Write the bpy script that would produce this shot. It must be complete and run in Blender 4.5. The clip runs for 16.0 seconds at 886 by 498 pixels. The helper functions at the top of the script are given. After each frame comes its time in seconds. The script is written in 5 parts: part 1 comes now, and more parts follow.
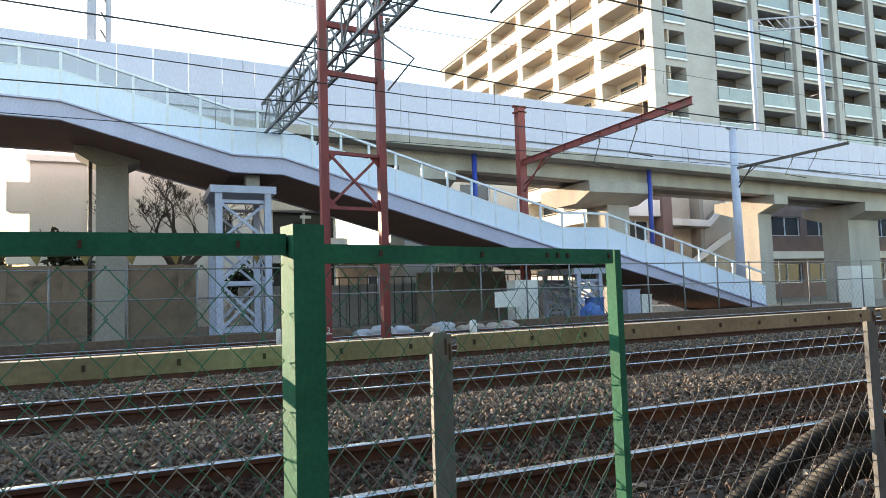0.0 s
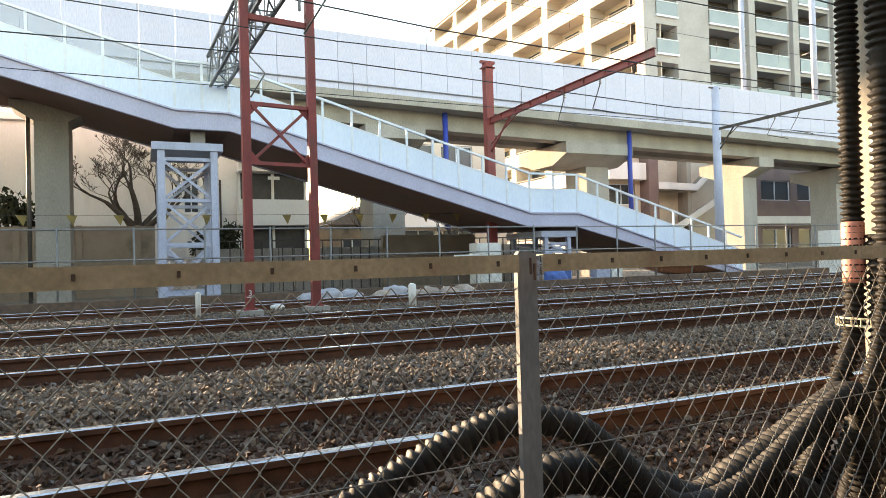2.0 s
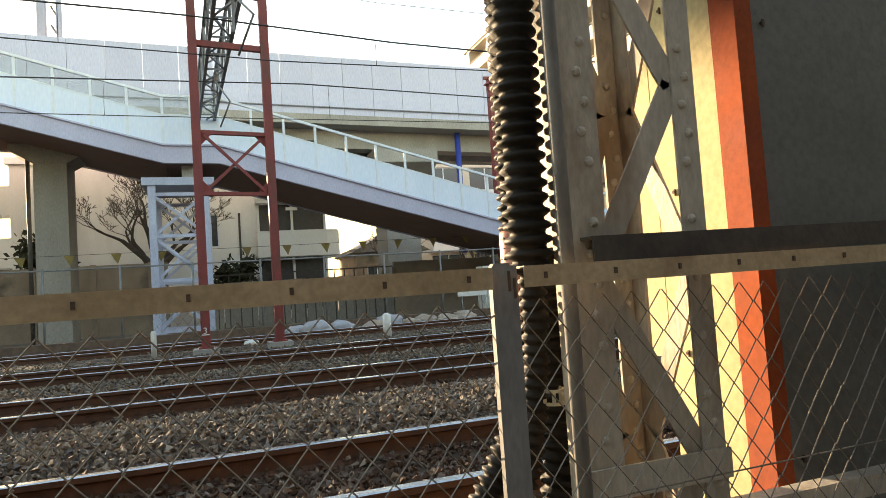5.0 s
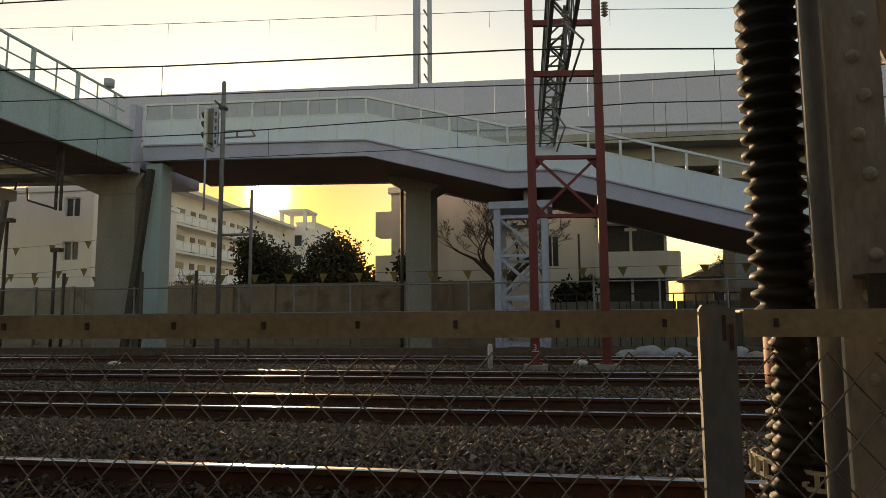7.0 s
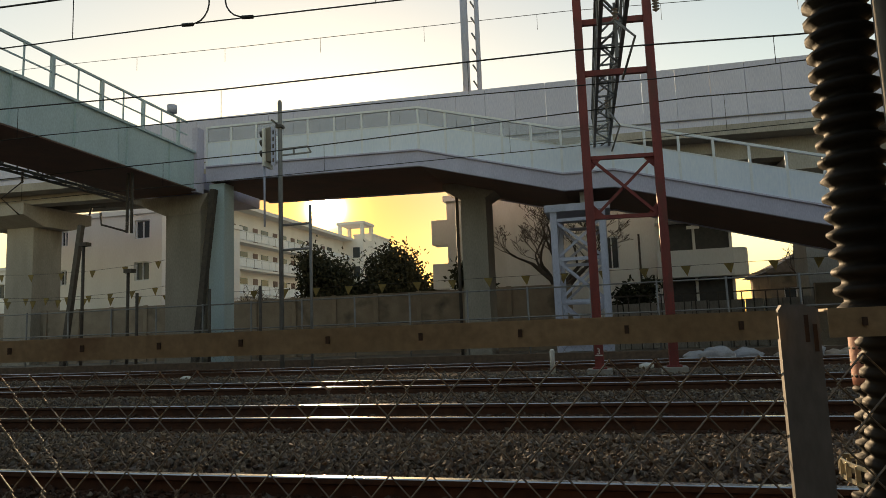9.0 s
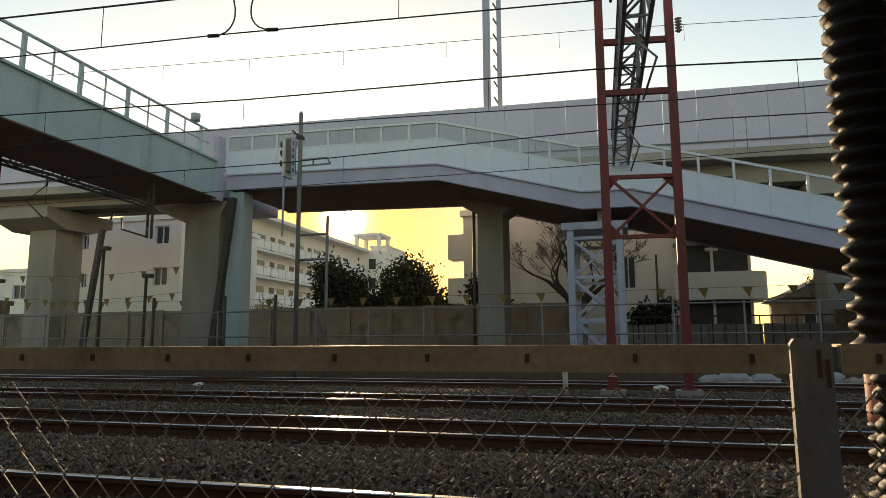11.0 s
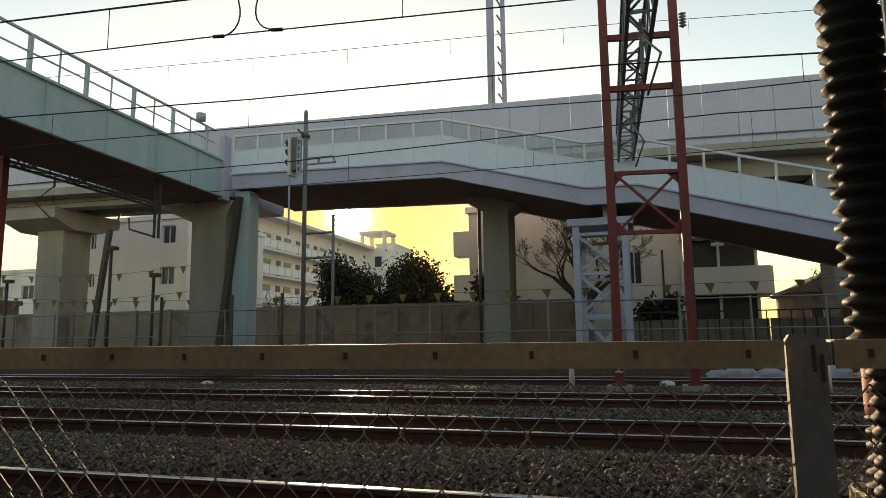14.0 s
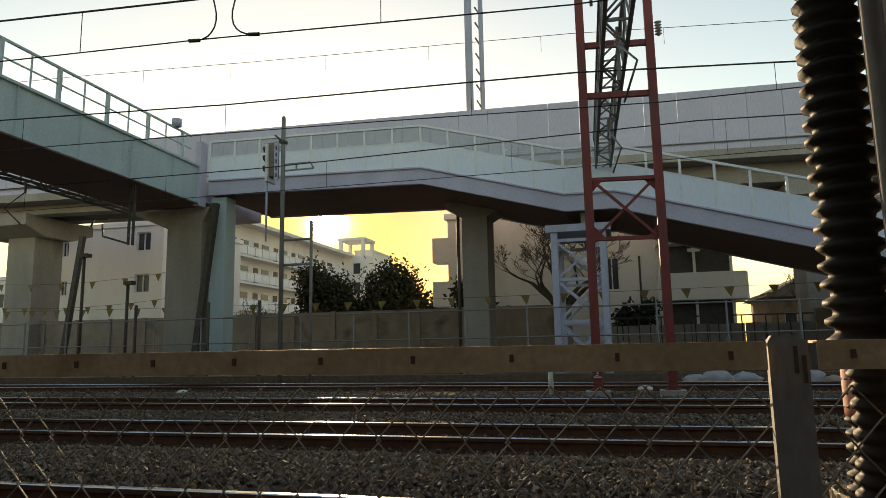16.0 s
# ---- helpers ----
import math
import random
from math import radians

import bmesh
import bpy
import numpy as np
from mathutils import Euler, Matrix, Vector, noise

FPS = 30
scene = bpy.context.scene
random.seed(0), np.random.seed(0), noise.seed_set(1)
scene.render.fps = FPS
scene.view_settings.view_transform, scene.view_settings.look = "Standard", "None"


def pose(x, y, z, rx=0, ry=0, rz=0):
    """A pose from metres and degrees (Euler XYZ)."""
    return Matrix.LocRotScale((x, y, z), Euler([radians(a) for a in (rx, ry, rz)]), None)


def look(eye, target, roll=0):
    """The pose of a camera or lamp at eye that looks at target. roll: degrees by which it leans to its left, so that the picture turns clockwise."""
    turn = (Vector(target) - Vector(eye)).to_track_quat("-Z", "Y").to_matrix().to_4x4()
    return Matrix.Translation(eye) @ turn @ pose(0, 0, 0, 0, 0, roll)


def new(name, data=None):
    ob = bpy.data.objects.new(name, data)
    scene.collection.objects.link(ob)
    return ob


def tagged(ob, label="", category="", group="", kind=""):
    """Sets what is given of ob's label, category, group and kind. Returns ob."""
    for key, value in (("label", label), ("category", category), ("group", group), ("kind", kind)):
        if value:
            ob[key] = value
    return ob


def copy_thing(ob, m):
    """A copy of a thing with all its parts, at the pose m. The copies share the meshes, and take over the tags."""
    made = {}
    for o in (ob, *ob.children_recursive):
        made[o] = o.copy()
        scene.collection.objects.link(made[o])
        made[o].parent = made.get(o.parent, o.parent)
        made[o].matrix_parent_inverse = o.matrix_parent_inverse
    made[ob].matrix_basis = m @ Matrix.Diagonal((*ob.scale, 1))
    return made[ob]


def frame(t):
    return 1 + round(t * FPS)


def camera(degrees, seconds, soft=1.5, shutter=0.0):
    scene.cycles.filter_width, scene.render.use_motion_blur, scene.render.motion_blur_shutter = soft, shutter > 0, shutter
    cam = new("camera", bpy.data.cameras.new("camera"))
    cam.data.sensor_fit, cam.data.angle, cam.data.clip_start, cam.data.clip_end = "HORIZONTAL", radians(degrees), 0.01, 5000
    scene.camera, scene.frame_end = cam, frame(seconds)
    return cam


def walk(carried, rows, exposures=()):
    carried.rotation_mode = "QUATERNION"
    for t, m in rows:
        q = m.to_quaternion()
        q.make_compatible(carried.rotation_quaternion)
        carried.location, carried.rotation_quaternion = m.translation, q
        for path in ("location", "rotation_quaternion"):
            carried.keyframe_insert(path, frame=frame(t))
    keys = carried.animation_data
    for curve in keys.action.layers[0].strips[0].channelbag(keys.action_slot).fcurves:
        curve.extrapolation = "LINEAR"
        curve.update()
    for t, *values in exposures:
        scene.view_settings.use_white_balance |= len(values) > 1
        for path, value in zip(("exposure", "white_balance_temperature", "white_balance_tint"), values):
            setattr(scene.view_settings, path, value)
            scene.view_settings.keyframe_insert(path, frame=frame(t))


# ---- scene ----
cam = camera(67.6, 16.0, 0.75)
PATH = [
    (0, (-2.801, -3.369, 1.01), (-1.974, -1.553, 1.145), -1.8),
    (0.5, (-2.425, -3.257, 0.988), (-1.596, -1.441, 1.111), -2.2),
    (1, (-1.991, -3.223, 0.966), (-1.239, -1.373, 1.07), -3.9),
    (1.5, (-1.601, -3.149, 0.945), (-0.854, -1.294, 0.987), -3.2),
    (2, (-1.241, -3.183, 0.902), (-0.415, -1.362, 0.932), -1.6),
    (2.5, (-0.81, -3.128, 0.879), (0.031, -1.315, 0.953), 0.2),
    (3, (-0.457, -3.08, 0.864), (0.276, -1.22, 0.899), -2.2),
    (3.5, (-0.141, -3.098, 0.864), (0.531, -1.214, 0.869), -4.3),
    (4, (0.121, -2.965, 0.873), (0.855, -1.109, 0.988), -1.2),
    (4.2, (0.22, -2.955, 0.876), (0.968, -1.103, 0.993), -1.8),
    (6.3, (1.203, -2.887, 0.886), (1.592, -0.931, 1.039), -7.1),
    (6.5, (1.038, -2.873, 0.891), (1.247, -0.892, 1.069), -3.8),
    (7, (0.99, -2.876, 0.896), (0.659, -0.914, 1.106), -0.4),
    (7.5, (0.97, -2.869, 0.898), (0.567, -0.925, 1.14), -0.6),
    (8, (0.986, -2.871, 0.903), (0.585, -0.926, 1.144), -2.0),
    (8.5, (0.991, -2.859, 0.9), (0.6, -0.912, 1.133), -1.8),
    (9, (0.981, -2.862, 0.901), (0.484, -0.939, 1.136), -2.2),
    (9.2, (0.981, -2.862, 0.902), (0.455, -0.949, 1.15), -2.4),
    (11.5, (0.993, -2.859, 0.914), (0.435, -0.958, 1.192), 0.4),
    (12, (0.989, -2.885, 0.914), (0.376, -1.002, 1.193), 0.5),
    (12.5, (0.986, -2.892, 0.914), (0.348, -1.017, 1.192), 1.0),
    (13, (0.999, -2.906, 0.913), (0.379, -1.025, 1.186), -0.6),
    (13.5, (1.011, -2.909, 0.913), (0.416, -1.019, 1.184), -0.4),
    (14, (1.001, -2.897, 0.915), (0.443, -0.996, 1.184), -0.7),
    (14.5, (0.994, -2.889, 0.916), (0.454, -0.984, 1.2), -0.5),
    (15, (0.992, -2.885, 0.914), (0.469, -0.977, 1.206), -0.7),
    (15.5, (0.996, -2.878, 0.911), (0.489, -0.966, 1.201), -0.8),
    (16, (0.995, -2.87, 0.91), (0.499, -0.954, 1.198), -1.1),
]
EXPOSURES = [
    (0.0, 2.55, 6200, 12), (1.2, 2.7, 6400, 13), (2.0, 2.9, 7100, 15), (2.5, 2.95, 7500, 16), (3.6, 3.15, 7900, 17), (4.0, 2.85, 6500, 10), (4.2, 2.75, 6500, 10), (6.3, 2.35, 9500, 17),
    (6.6, 2.05, 9300, 17), (7.0, 0.85, 8500, 15), (8.0, 0.72, 8200, 14), (9.2, 0.85, 7900, 13), (12.0, 1.05, 7600, 12), (16.0, 1.0, 7600, 12)]
walk(cam, [(t, look(eye, target, roll)) for t, eye, target, roll in PATH], EXPOSURES)

# ---- sky and sun ----
SUN_AZ, SUN_EL = radians(-24.55), radians(10.45)
world = bpy.data.worlds.new("sky")
scene.world = world
world.use_nodes = True
sky = world.node_tree.nodes.new("ShaderNodeTexSky")
sky.sky_type, sky.sun_disc = "NISHITA", False
sky.sun_elevation, sky.sun_rotation = SUN_EL, SUN_AZ
sky.air_density, sky.dust_density, sky.ozone_density = 1.3, 0.8, 1.0
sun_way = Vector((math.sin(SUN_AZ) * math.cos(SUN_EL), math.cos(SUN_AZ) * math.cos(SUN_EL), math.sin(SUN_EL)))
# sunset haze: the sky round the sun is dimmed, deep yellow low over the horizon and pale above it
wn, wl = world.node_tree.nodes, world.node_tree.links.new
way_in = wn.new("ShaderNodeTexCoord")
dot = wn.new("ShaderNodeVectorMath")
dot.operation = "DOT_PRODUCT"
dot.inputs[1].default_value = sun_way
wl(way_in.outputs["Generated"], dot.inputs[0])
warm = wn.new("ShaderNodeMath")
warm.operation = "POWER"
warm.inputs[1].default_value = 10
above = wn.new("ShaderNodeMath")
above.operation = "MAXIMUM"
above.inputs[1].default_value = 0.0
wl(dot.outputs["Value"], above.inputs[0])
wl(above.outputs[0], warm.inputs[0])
split = wn.new("ShaderNodeSeparateXYZ")
wl(way_in.outputs["Generated"], split.inputs[0])
low = wn.new("ShaderNodeMapRange")
low.interpolation_type = "SMOOTHSTEP"
low.inputs["From Min"].default_value, low.inputs["From Max"].default_value = 0.19, 0.29
wl(split.outputs["Z"], low.inputs[0])
haze = wn.new("ShaderNodeMix")
haze.data_type = "RGBA"
haze.inputs[6].default_value = (0.165, 0.128, 0.082, 1)
haze.inputs[7].default_value = (0.46, 0.565, 0.7, 1)
wl(low.outputs[0], haze.inputs[0])
tinted = wn.new("ShaderNodeMix")
tinted.data_type, tinted.blend_type = "RGBA", "MULTIPLY"
wl(warm.outputs[0], tinted.inputs[0])
wl(sky.outputs[0], tinted.inputs[6])
wl(haze.outputs[2], tinted.inputs[7])
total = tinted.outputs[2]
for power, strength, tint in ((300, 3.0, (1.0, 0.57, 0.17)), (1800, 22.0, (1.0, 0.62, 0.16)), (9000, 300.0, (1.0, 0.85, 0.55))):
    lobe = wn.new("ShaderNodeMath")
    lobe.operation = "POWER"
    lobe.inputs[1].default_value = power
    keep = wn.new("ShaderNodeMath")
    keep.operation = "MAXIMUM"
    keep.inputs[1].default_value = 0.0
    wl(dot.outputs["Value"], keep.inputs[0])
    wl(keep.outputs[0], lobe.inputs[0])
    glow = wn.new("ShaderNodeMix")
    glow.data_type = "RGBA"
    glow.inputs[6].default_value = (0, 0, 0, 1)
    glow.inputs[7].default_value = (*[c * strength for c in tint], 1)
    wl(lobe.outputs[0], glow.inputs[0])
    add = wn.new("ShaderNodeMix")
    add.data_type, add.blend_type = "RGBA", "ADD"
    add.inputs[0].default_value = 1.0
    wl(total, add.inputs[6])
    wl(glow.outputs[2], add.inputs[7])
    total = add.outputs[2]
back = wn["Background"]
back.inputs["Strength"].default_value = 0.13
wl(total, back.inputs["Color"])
sun = bpy.data.lights.new("sun", "SUN")
sun.energy, sun.angle, sun.color = 2.7, radians(0.6), (1.0, 0.78, 0.52)
new("sun", sun).matrix_world = look(sun_way * 200, (0, 0, 0))


# ---- materials ----
def material(name, a, b=None, rough=0.7, metal=0.0, scale=6.0, fine=60.0, bump=0.15, streak=1.0, each=0.0, stain=None, amount=0.5):
    """Two-scale mottled surface between colours a and b, with fine relief and an optional third stain colour."""
    m = bpy.data.materials.new(name)
    m.use_nodes = True
    nt = m.node_tree
    nodes, link = nt.nodes, nt.links.new
    bsdf = nodes["Principled BSDF"]
    b = b or tuple(c * 0.75 for c in a)
    co = nodes.new("ShaderNodeTexCoord")
    mp = nodes.new("ShaderNodeMapping")
    mp.inputs["Scale"].default_value = (1, 1, 1 / streak)
    link(co.outputs["Object"], mp.inputs["Vector"])
    n1 = nodes.new("ShaderNodeTexNoise")
    n1.inputs["Scale"].default_value, n1.inputs["Detail"].default_value = scale, 6
    n2 = nodes.new("ShaderNodeTexNoise")
    n2.inputs["Scale"].default_value, n2.inputs["Detail"].default_value = fine, 4
    link(mp.outputs[0], n1.inputs["Vector"])
    link(mp.outputs[0], n2.inputs["Vector"])
    ramp = nodes.new("ShaderNodeValToRGB")
    ramp.color_ramp.elements[0].position, ramp.color_ramp.elements[1].position = 0.35, 0.68
    ramp.color_ramp.elements[0].color, ramp.color_ramp.elements[1].color = (*b, 1), (*a, 1)
    link(n1.outputs[0], ramp.inputs[0])
    mix = nodes.new("ShaderNodeMix")
    mix.data_type, mix.blend_type = "RGBA", "OVERLAY"
    mix.inputs[0].default_value = 0.35
    link(ramp.outputs[0], mix.inputs[6])
    link(n2.outputs[0], mix.inputs[7])
    col = mix.outputs[2]
    if stain:
        n3 = nodes.new("ShaderNodeTexNoise")
        n3.inputs["Scale"].default_value, n3.inputs["Detail"].default_value = scale * 0.55, 8
        link(mp.outputs[0], n3.inputs["Vector"])
        r3 = nodes.new("ShaderNodeValToRGB")
        r3.color_ramp.elements[0].position, r3.color_ramp.elements[1].position = 0.7 - 0.3 * amount, 0.8 - 0.2 * amount
        link(n3.outputs[0], r3.inputs[0])
        mx = nodes.new("ShaderNodeMix")
        mx.data_type = "RGBA"
        mx.inputs[7].default_value = (*stain, 1)
        link(r3.outputs[0], mx.inputs[0])
        link(col, mx.inputs[6])
        col = mx.outputs[2]
    if each:
        oi = nodes.new("ShaderNodeObjectInfo")
        mr = nodes.new("ShaderNodeMapRange")
        mr.inputs["To Min"].default_value, mr.inputs["To Max"].default_value = 1 - each, 1 + each
        link(oi.outputs["Random"], mr.inputs[0])
        hv = nodes.new("ShaderNodeHueSaturation")
        link(mr.outputs[0], hv.inputs["Value"])
        link(col, hv.inputs["Color"])
        col = hv.outputs[0]
    link(col, bsdf.inputs["Base Color"])
    bsdf.inputs["Metallic"].default_value = metal
    rr = nodes.new("ShaderNodeMapRange")
    rr.inputs["To Min"].default_value, rr.inputs["To Max"].default_value = max(0.05, rough - 0.12), min(1, rough + 0.12)
    link(n1.outputs[0], rr.inputs[0])
    link(rr.outputs[0], bsdf.inputs["Roughness"])
    bp = nodes.new("ShaderNodeBump")
    bp.inputs["Strength"].default_value, bp.inputs["Distance"].default_value = bump, 0.01
    link(n2.outputs[0], bp.inputs["Height"])
    link(bp.outputs[0], bsdf.inputs["Normal"])
    return m


def stones_material(name, colours, rough=0.9):
    """Ballast stones: a colour for each loose stone, with fine grain."""
    m = material(name, (0.3, 0.28, 0.26), (0.2, 0.19, 0.18), rough, scale=30, fine=200, bump=0.4)
    nt = m.node_tree
    geo = nt.nodes.new("ShaderNodeNewGeometry")
    ramp = nt.nodes.new("ShaderNodeValToRGB")
    ramp.color_ramp.elements.remove(ramp.color_ramp.elements[0])
    for i, c in enumerate(colours):
        e = ramp.color_ramp.elements[0] if i == 0 else ramp.color_ramp.elements.new(i / (len(colours) - 1))
        e.position = i / (len(colours) - 1)
        e.color = (*c, 1)
    nt.links.new(geo.outputs["Random Per Island"], ramp.inputs[0])
    mix = nt.nodes.new("ShaderNodeMix")
    mix.data_type, mix.blend_type = "RGBA", "OVERLAY"
    mix.inputs[0].default_value = 0.4
    bsdf = nt.nodes["Principled BSDF"]
    old = bsdf.inputs["Base Color"].links[0].from_socket
    nt.links.new(ramp.outputs[0], mix.inputs[6])
    nt.links.new(old, mix.inputs[7])
    nt.links.new(mix.outputs[2], bsdf.inputs["Base Color"])
    return m


def glass(name, tint, clear=0.75, rough=0.08):
    m = bpy.data.materials.new(name)
    m.use_nodes = True
    nt = m.node_tree
    bsdf = nt.nodes["Principled BSDF"]
    bsdf.inputs["Base Color"].default_value = (*tint, 1)
    bsdf.inputs["Roughness"].default_value = rough
    tr = nt.nodes.new("ShaderNodeBsdfTransparent")
    mx = nt.nodes.new("ShaderNodeMixShader")
    mx.inputs[0].default_value = 1 - clear
    nt.links.new(tr.outputs[0], mx.inputs[1])
    nt.links.new(bsdf.outputs[0], mx.inputs[2])
    nt.links.new(mx.outputs[0], nt.nodes["Material Output"].inputs[0])
    return m


M_BED = material("ballast_bed", (0.085, 0.05, 0.03), (0.05, 0.03, 0.019), 0.95, scale=3, fine=45, bump=0.9)
M_STONE = stones_material("ballast_stone", [(0.235, 0.19, 0.15), (0.125, 0.1, 0.076), (0.29, 0.23, 0.17), (0.19, 0.115, 0.065), (0.22, 0.2, 0.185), (0.1, 0.078, 0.06), (0.27, 0.18, 0.11), (0.42, 0.36, 0.28)])
# rust between the rails; also stands in for shade on the near shoulder
M_RUSTSHADE = stones_material("rust_shade_stone", [(0.092, 0.045, 0.024), (0.056, 0.029, 0.017), (0.115, 0.06, 0.033), (0.066, 0.037, 0.024), (0.1, 0.052, 0.028)])
M_GROUND = material("trackside_soil", (0.26, 0.22, 0.18), (0.17, 0.14, 0.11), 0.95, scale=1.2, fine=40, bump=0.6)
M_RUST = material("rail_rust", (0.13, 0.055, 0.028), (0.075, 0.033, 0.018), 0.85, scale=9, fine=120, bump=0.4)
M_RAILTOP = material("rail_head_steel", (0.75, 0.74, 0.72), (0.6, 0.6, 0.6), 0.22, 1.0, scale=4, fine=30, bump=0.02)
M_SLEEPER = material("sleeper_concrete", (0.17, 0.11, 0.075), (0.1, 0.066, 0.045), 0.9, scale=8, fine=90)
M_GALV = material("galvanised_steel", (0.25, 0.245, 0.24), (0.175, 0.17, 0.168), 0.65, 0.25, scale=12, fine=90, bump=0.08, streak=3, stain=(0.17, 0.14, 0.115), amount=0.3)
M_FENCERAIL = material("weathered_fence_angle", (0.52, 0.39, 0.24), (0.4, 0.29, 0.17), 0.6, 0.1, scale=7, fine=70, bump=0.12, stain=(0.24, 0.13, 0.07), amount=0.35)
M_WIREMESH = material("mesh_wire", (0.25, 0.225, 0.19), (0.15, 0.13, 0.11), 0.55, 0.4, scale=30, fine=200)
M_GREEN = material("green_paint", (0.03, 0.2, 0.1), (0.02, 0.14, 0.07), 0.78, scale=8, fine=90, bump=0.1, stain=(0.13, 0.2, 0.12), amount=0.25)
M_RED = material("red_oxide_paint", (0.27, 0.05, 0.04), (0.19, 0.035, 0.03), 0.6, scale=5, fine=70, streak=3, stain=(0.14, 0.05, 0.035), amount=0.4)
M_LATTICE = material("cream_steel_paint", (0.5, 0.455, 0.38), (0.39, 0.345, 0.28), 0.65, scale=6, fine=80, bump=0.25, streak=2.5, stain=(0.19, 0.105, 0.055), amount=0.55)
M_BOLT = material("rusty_bolt", (0.13, 0.08, 0.05), (0.08, 0.05, 0.04), 0.7, 0.3)
M_BLACK = material("black_conduit", (0.015, 0.0125, 0.01), (0.023, 0.019, 0.015), 0.6, scale=14, fine=90, bump=0.1, stain=(0.055, 0.042, 0.03), amount=0.2)
M_BLACK.node_tree.nodes["Principled BSDF"].inputs["Specular IOR Level"].default_value = 0.2
M_PINK = material("pink_tape", (0.62, 0.27, 0.2), (0.52, 0.2, 0.14), 0.55, scale=12)
M_STRAP = material("perforated_strap", (0.6, 0.56, 0.44), (0.48, 0.44, 0.34), 0.4, 0.6)
M_MAUVE = material("mauve_girder_paint", (0.5, 0.49, 0.62), (0.43, 0.42, 0.54), 0.55, scale=1.5, fine=40, bump=0.05, streak=4, stain=(0.34, 0.32, 0.38), amount=0.2)
M_PALE = material("pale_panel", (0.72, 0.78, 0.88), (0.66, 0.73, 0.84), 0.5, scale=1.0, fine=20, bump=0.03, streak=4)
M_RAILWHITE = material("white_rail_paint", (0.75, 0.78, 0.82), (0.65, 0.68, 0.72), 0.5, scale=5)
# underside shade and reddish sun flare are put into this brown
M_SOFFIT = material("soffit_shade_brown", (0.22, 0.125, 0.095), (0.165, 0.095, 0.075), 0.75, scale=1.2, fine=30, stain=(0.15, 0.11, 0.08), amount=0.4)
M_TEAL = material("pale_teal_paint", (0.43, 0.54, 0.57), (0.37, 0.47, 0.5), 0.5, scale=1.5, fine=40, bump=0.05, streak=3, stain=(0.3, 0.37, 0.39), amount=0.2)
M_PARAPET = material("parapet_panel", (0.54, 0.55, 0.68), (0.49, 0.5, 0.63), 0.6, scale=1.2, fine=30, bump=0.05, streak=5, each=0.04)
M_CONC = material("viaduct_concrete", (0.38, 0.35, 0.31), (0.29, 0.265, 0.235), 0.85, scale=0.9, fine=25, bump=0.2, streak=3, stain=(0.26, 0.23, 0.2), amount=0.35)
M_PIER = material("pier_concrete", (0.36, 0.32, 0.27), (0.28, 0.25, 0.21), 0.85, scale=1.2, fine=30, bump=0.2, streak=3, stain=(0.2, 0.17, 0.14), amount=0.35)
M_WALLBROWN = material("brown_block_wall", (0.3, 0.24, 0.18), (0.22, 0.17, 0.125), 0.9, scale=1.5, fine=30, stain=(0.1, 0.08, 0.06), amount=0.4)
M_WHITEWALL = material("white_plaster", (0.82, 0.8, 0.77), (0.75, 0.73, 0.7), 0.85, scale=0.6, fine=20, streak=4, stain=(0.6, 0.58, 0.54), amount=0.3)
M_BEIGE = material("beige_tile", (0.6, 0.52, 0.42), (0.53, 0.45, 0.36), 0.75, scale=0.8, fine=15, bump=0.05)
M_GREYTILE = material("grey_tile", (0.42, 0.41, 0.4), (0.36, 0.35, 0.34), 0.75, scale=0.8, fine=15, bump=0.05)
# shade of deep balconies and loggias, put into the colour
M_RECESS_SHADE = material("recess_shade", (0.07, 0.06, 0.055), (0.045, 0.04, 0.036), 0.6)
M_WINDOW = material("window_glass", (0.05, 0.06, 0.07), (0.035, 0.045, 0.055), 0.22, scale=0.5, bump=0.0)
M_BALGLASS = material("balcony_glass", (0.29, 0.335, 0.345), (0.24, 0.285, 0.3), 0.2, scale=0.7, bump=0.0)
M_BROWNTILE = material("brown_tile", (0.22, 0.15, 0.13), (0.17, 0.11, 0.1), 0.8, scale=1, fine=20)
M_YELLOW = material("yellow_cabinet_paint", (0.53, 0.46, 0.26), (0.46, 0.39, 0.21), 0.85, scale=3, fine=40, bump=0.05, stain=(0.4, 0.33, 0.2), amount=0.2)
M_ORANGE = material("orange_cabinet_paint", (0.33, 0.062, 0.01), (0.26, 0.045, 0.009), 0.88, scale=5, fine=60, bump=0.08, stain=(0.35, 0.08, 0.04), amount=0.3)
M_GREYCAB = material("grey_cabinet_paint", (0.15, 0.15, 0.135), (0.11, 0.11, 0.1), 0.6, scale=2.5, fine=50, bump=0.08)
M_DARKSTEEL = material("dark_steel", (0.06, 0.05, 0.045), (0.09, 0.075, 0.06), 0.6, 0.3, scale=8)
M_BARK = material("bark", (0.1, 0.075, 0.06), (0.06, 0.045, 0.035), 0.9, scale=10, bump=0.6)
M_LEAF = material("evergreen_leaf", (0.045, 0.045, 0.018), (0.026, 0.028, 0.012), 0.92, scale=2, bump=0.0)
M_WIRE = material("overhead_wire", (0.03, 0.028, 0.026), (0.05, 0.045, 0.04), 0.5, 0.5)
M_BAG = material("white_sandbag", (0.44, 0.43, 0.45), (0.34, 0.33, 0.35), 0.8, scale=5, fine=60, bump=0.5)
M_BAGTAN = material("dusty_tan_sack", (0.42, 0.34, 0.27), (0.3, 0.23, 0.18), 0.85, scale=5, fine=60, bump=0.5, stain=(0.5, 0.47, 0.45), amount=0.4)
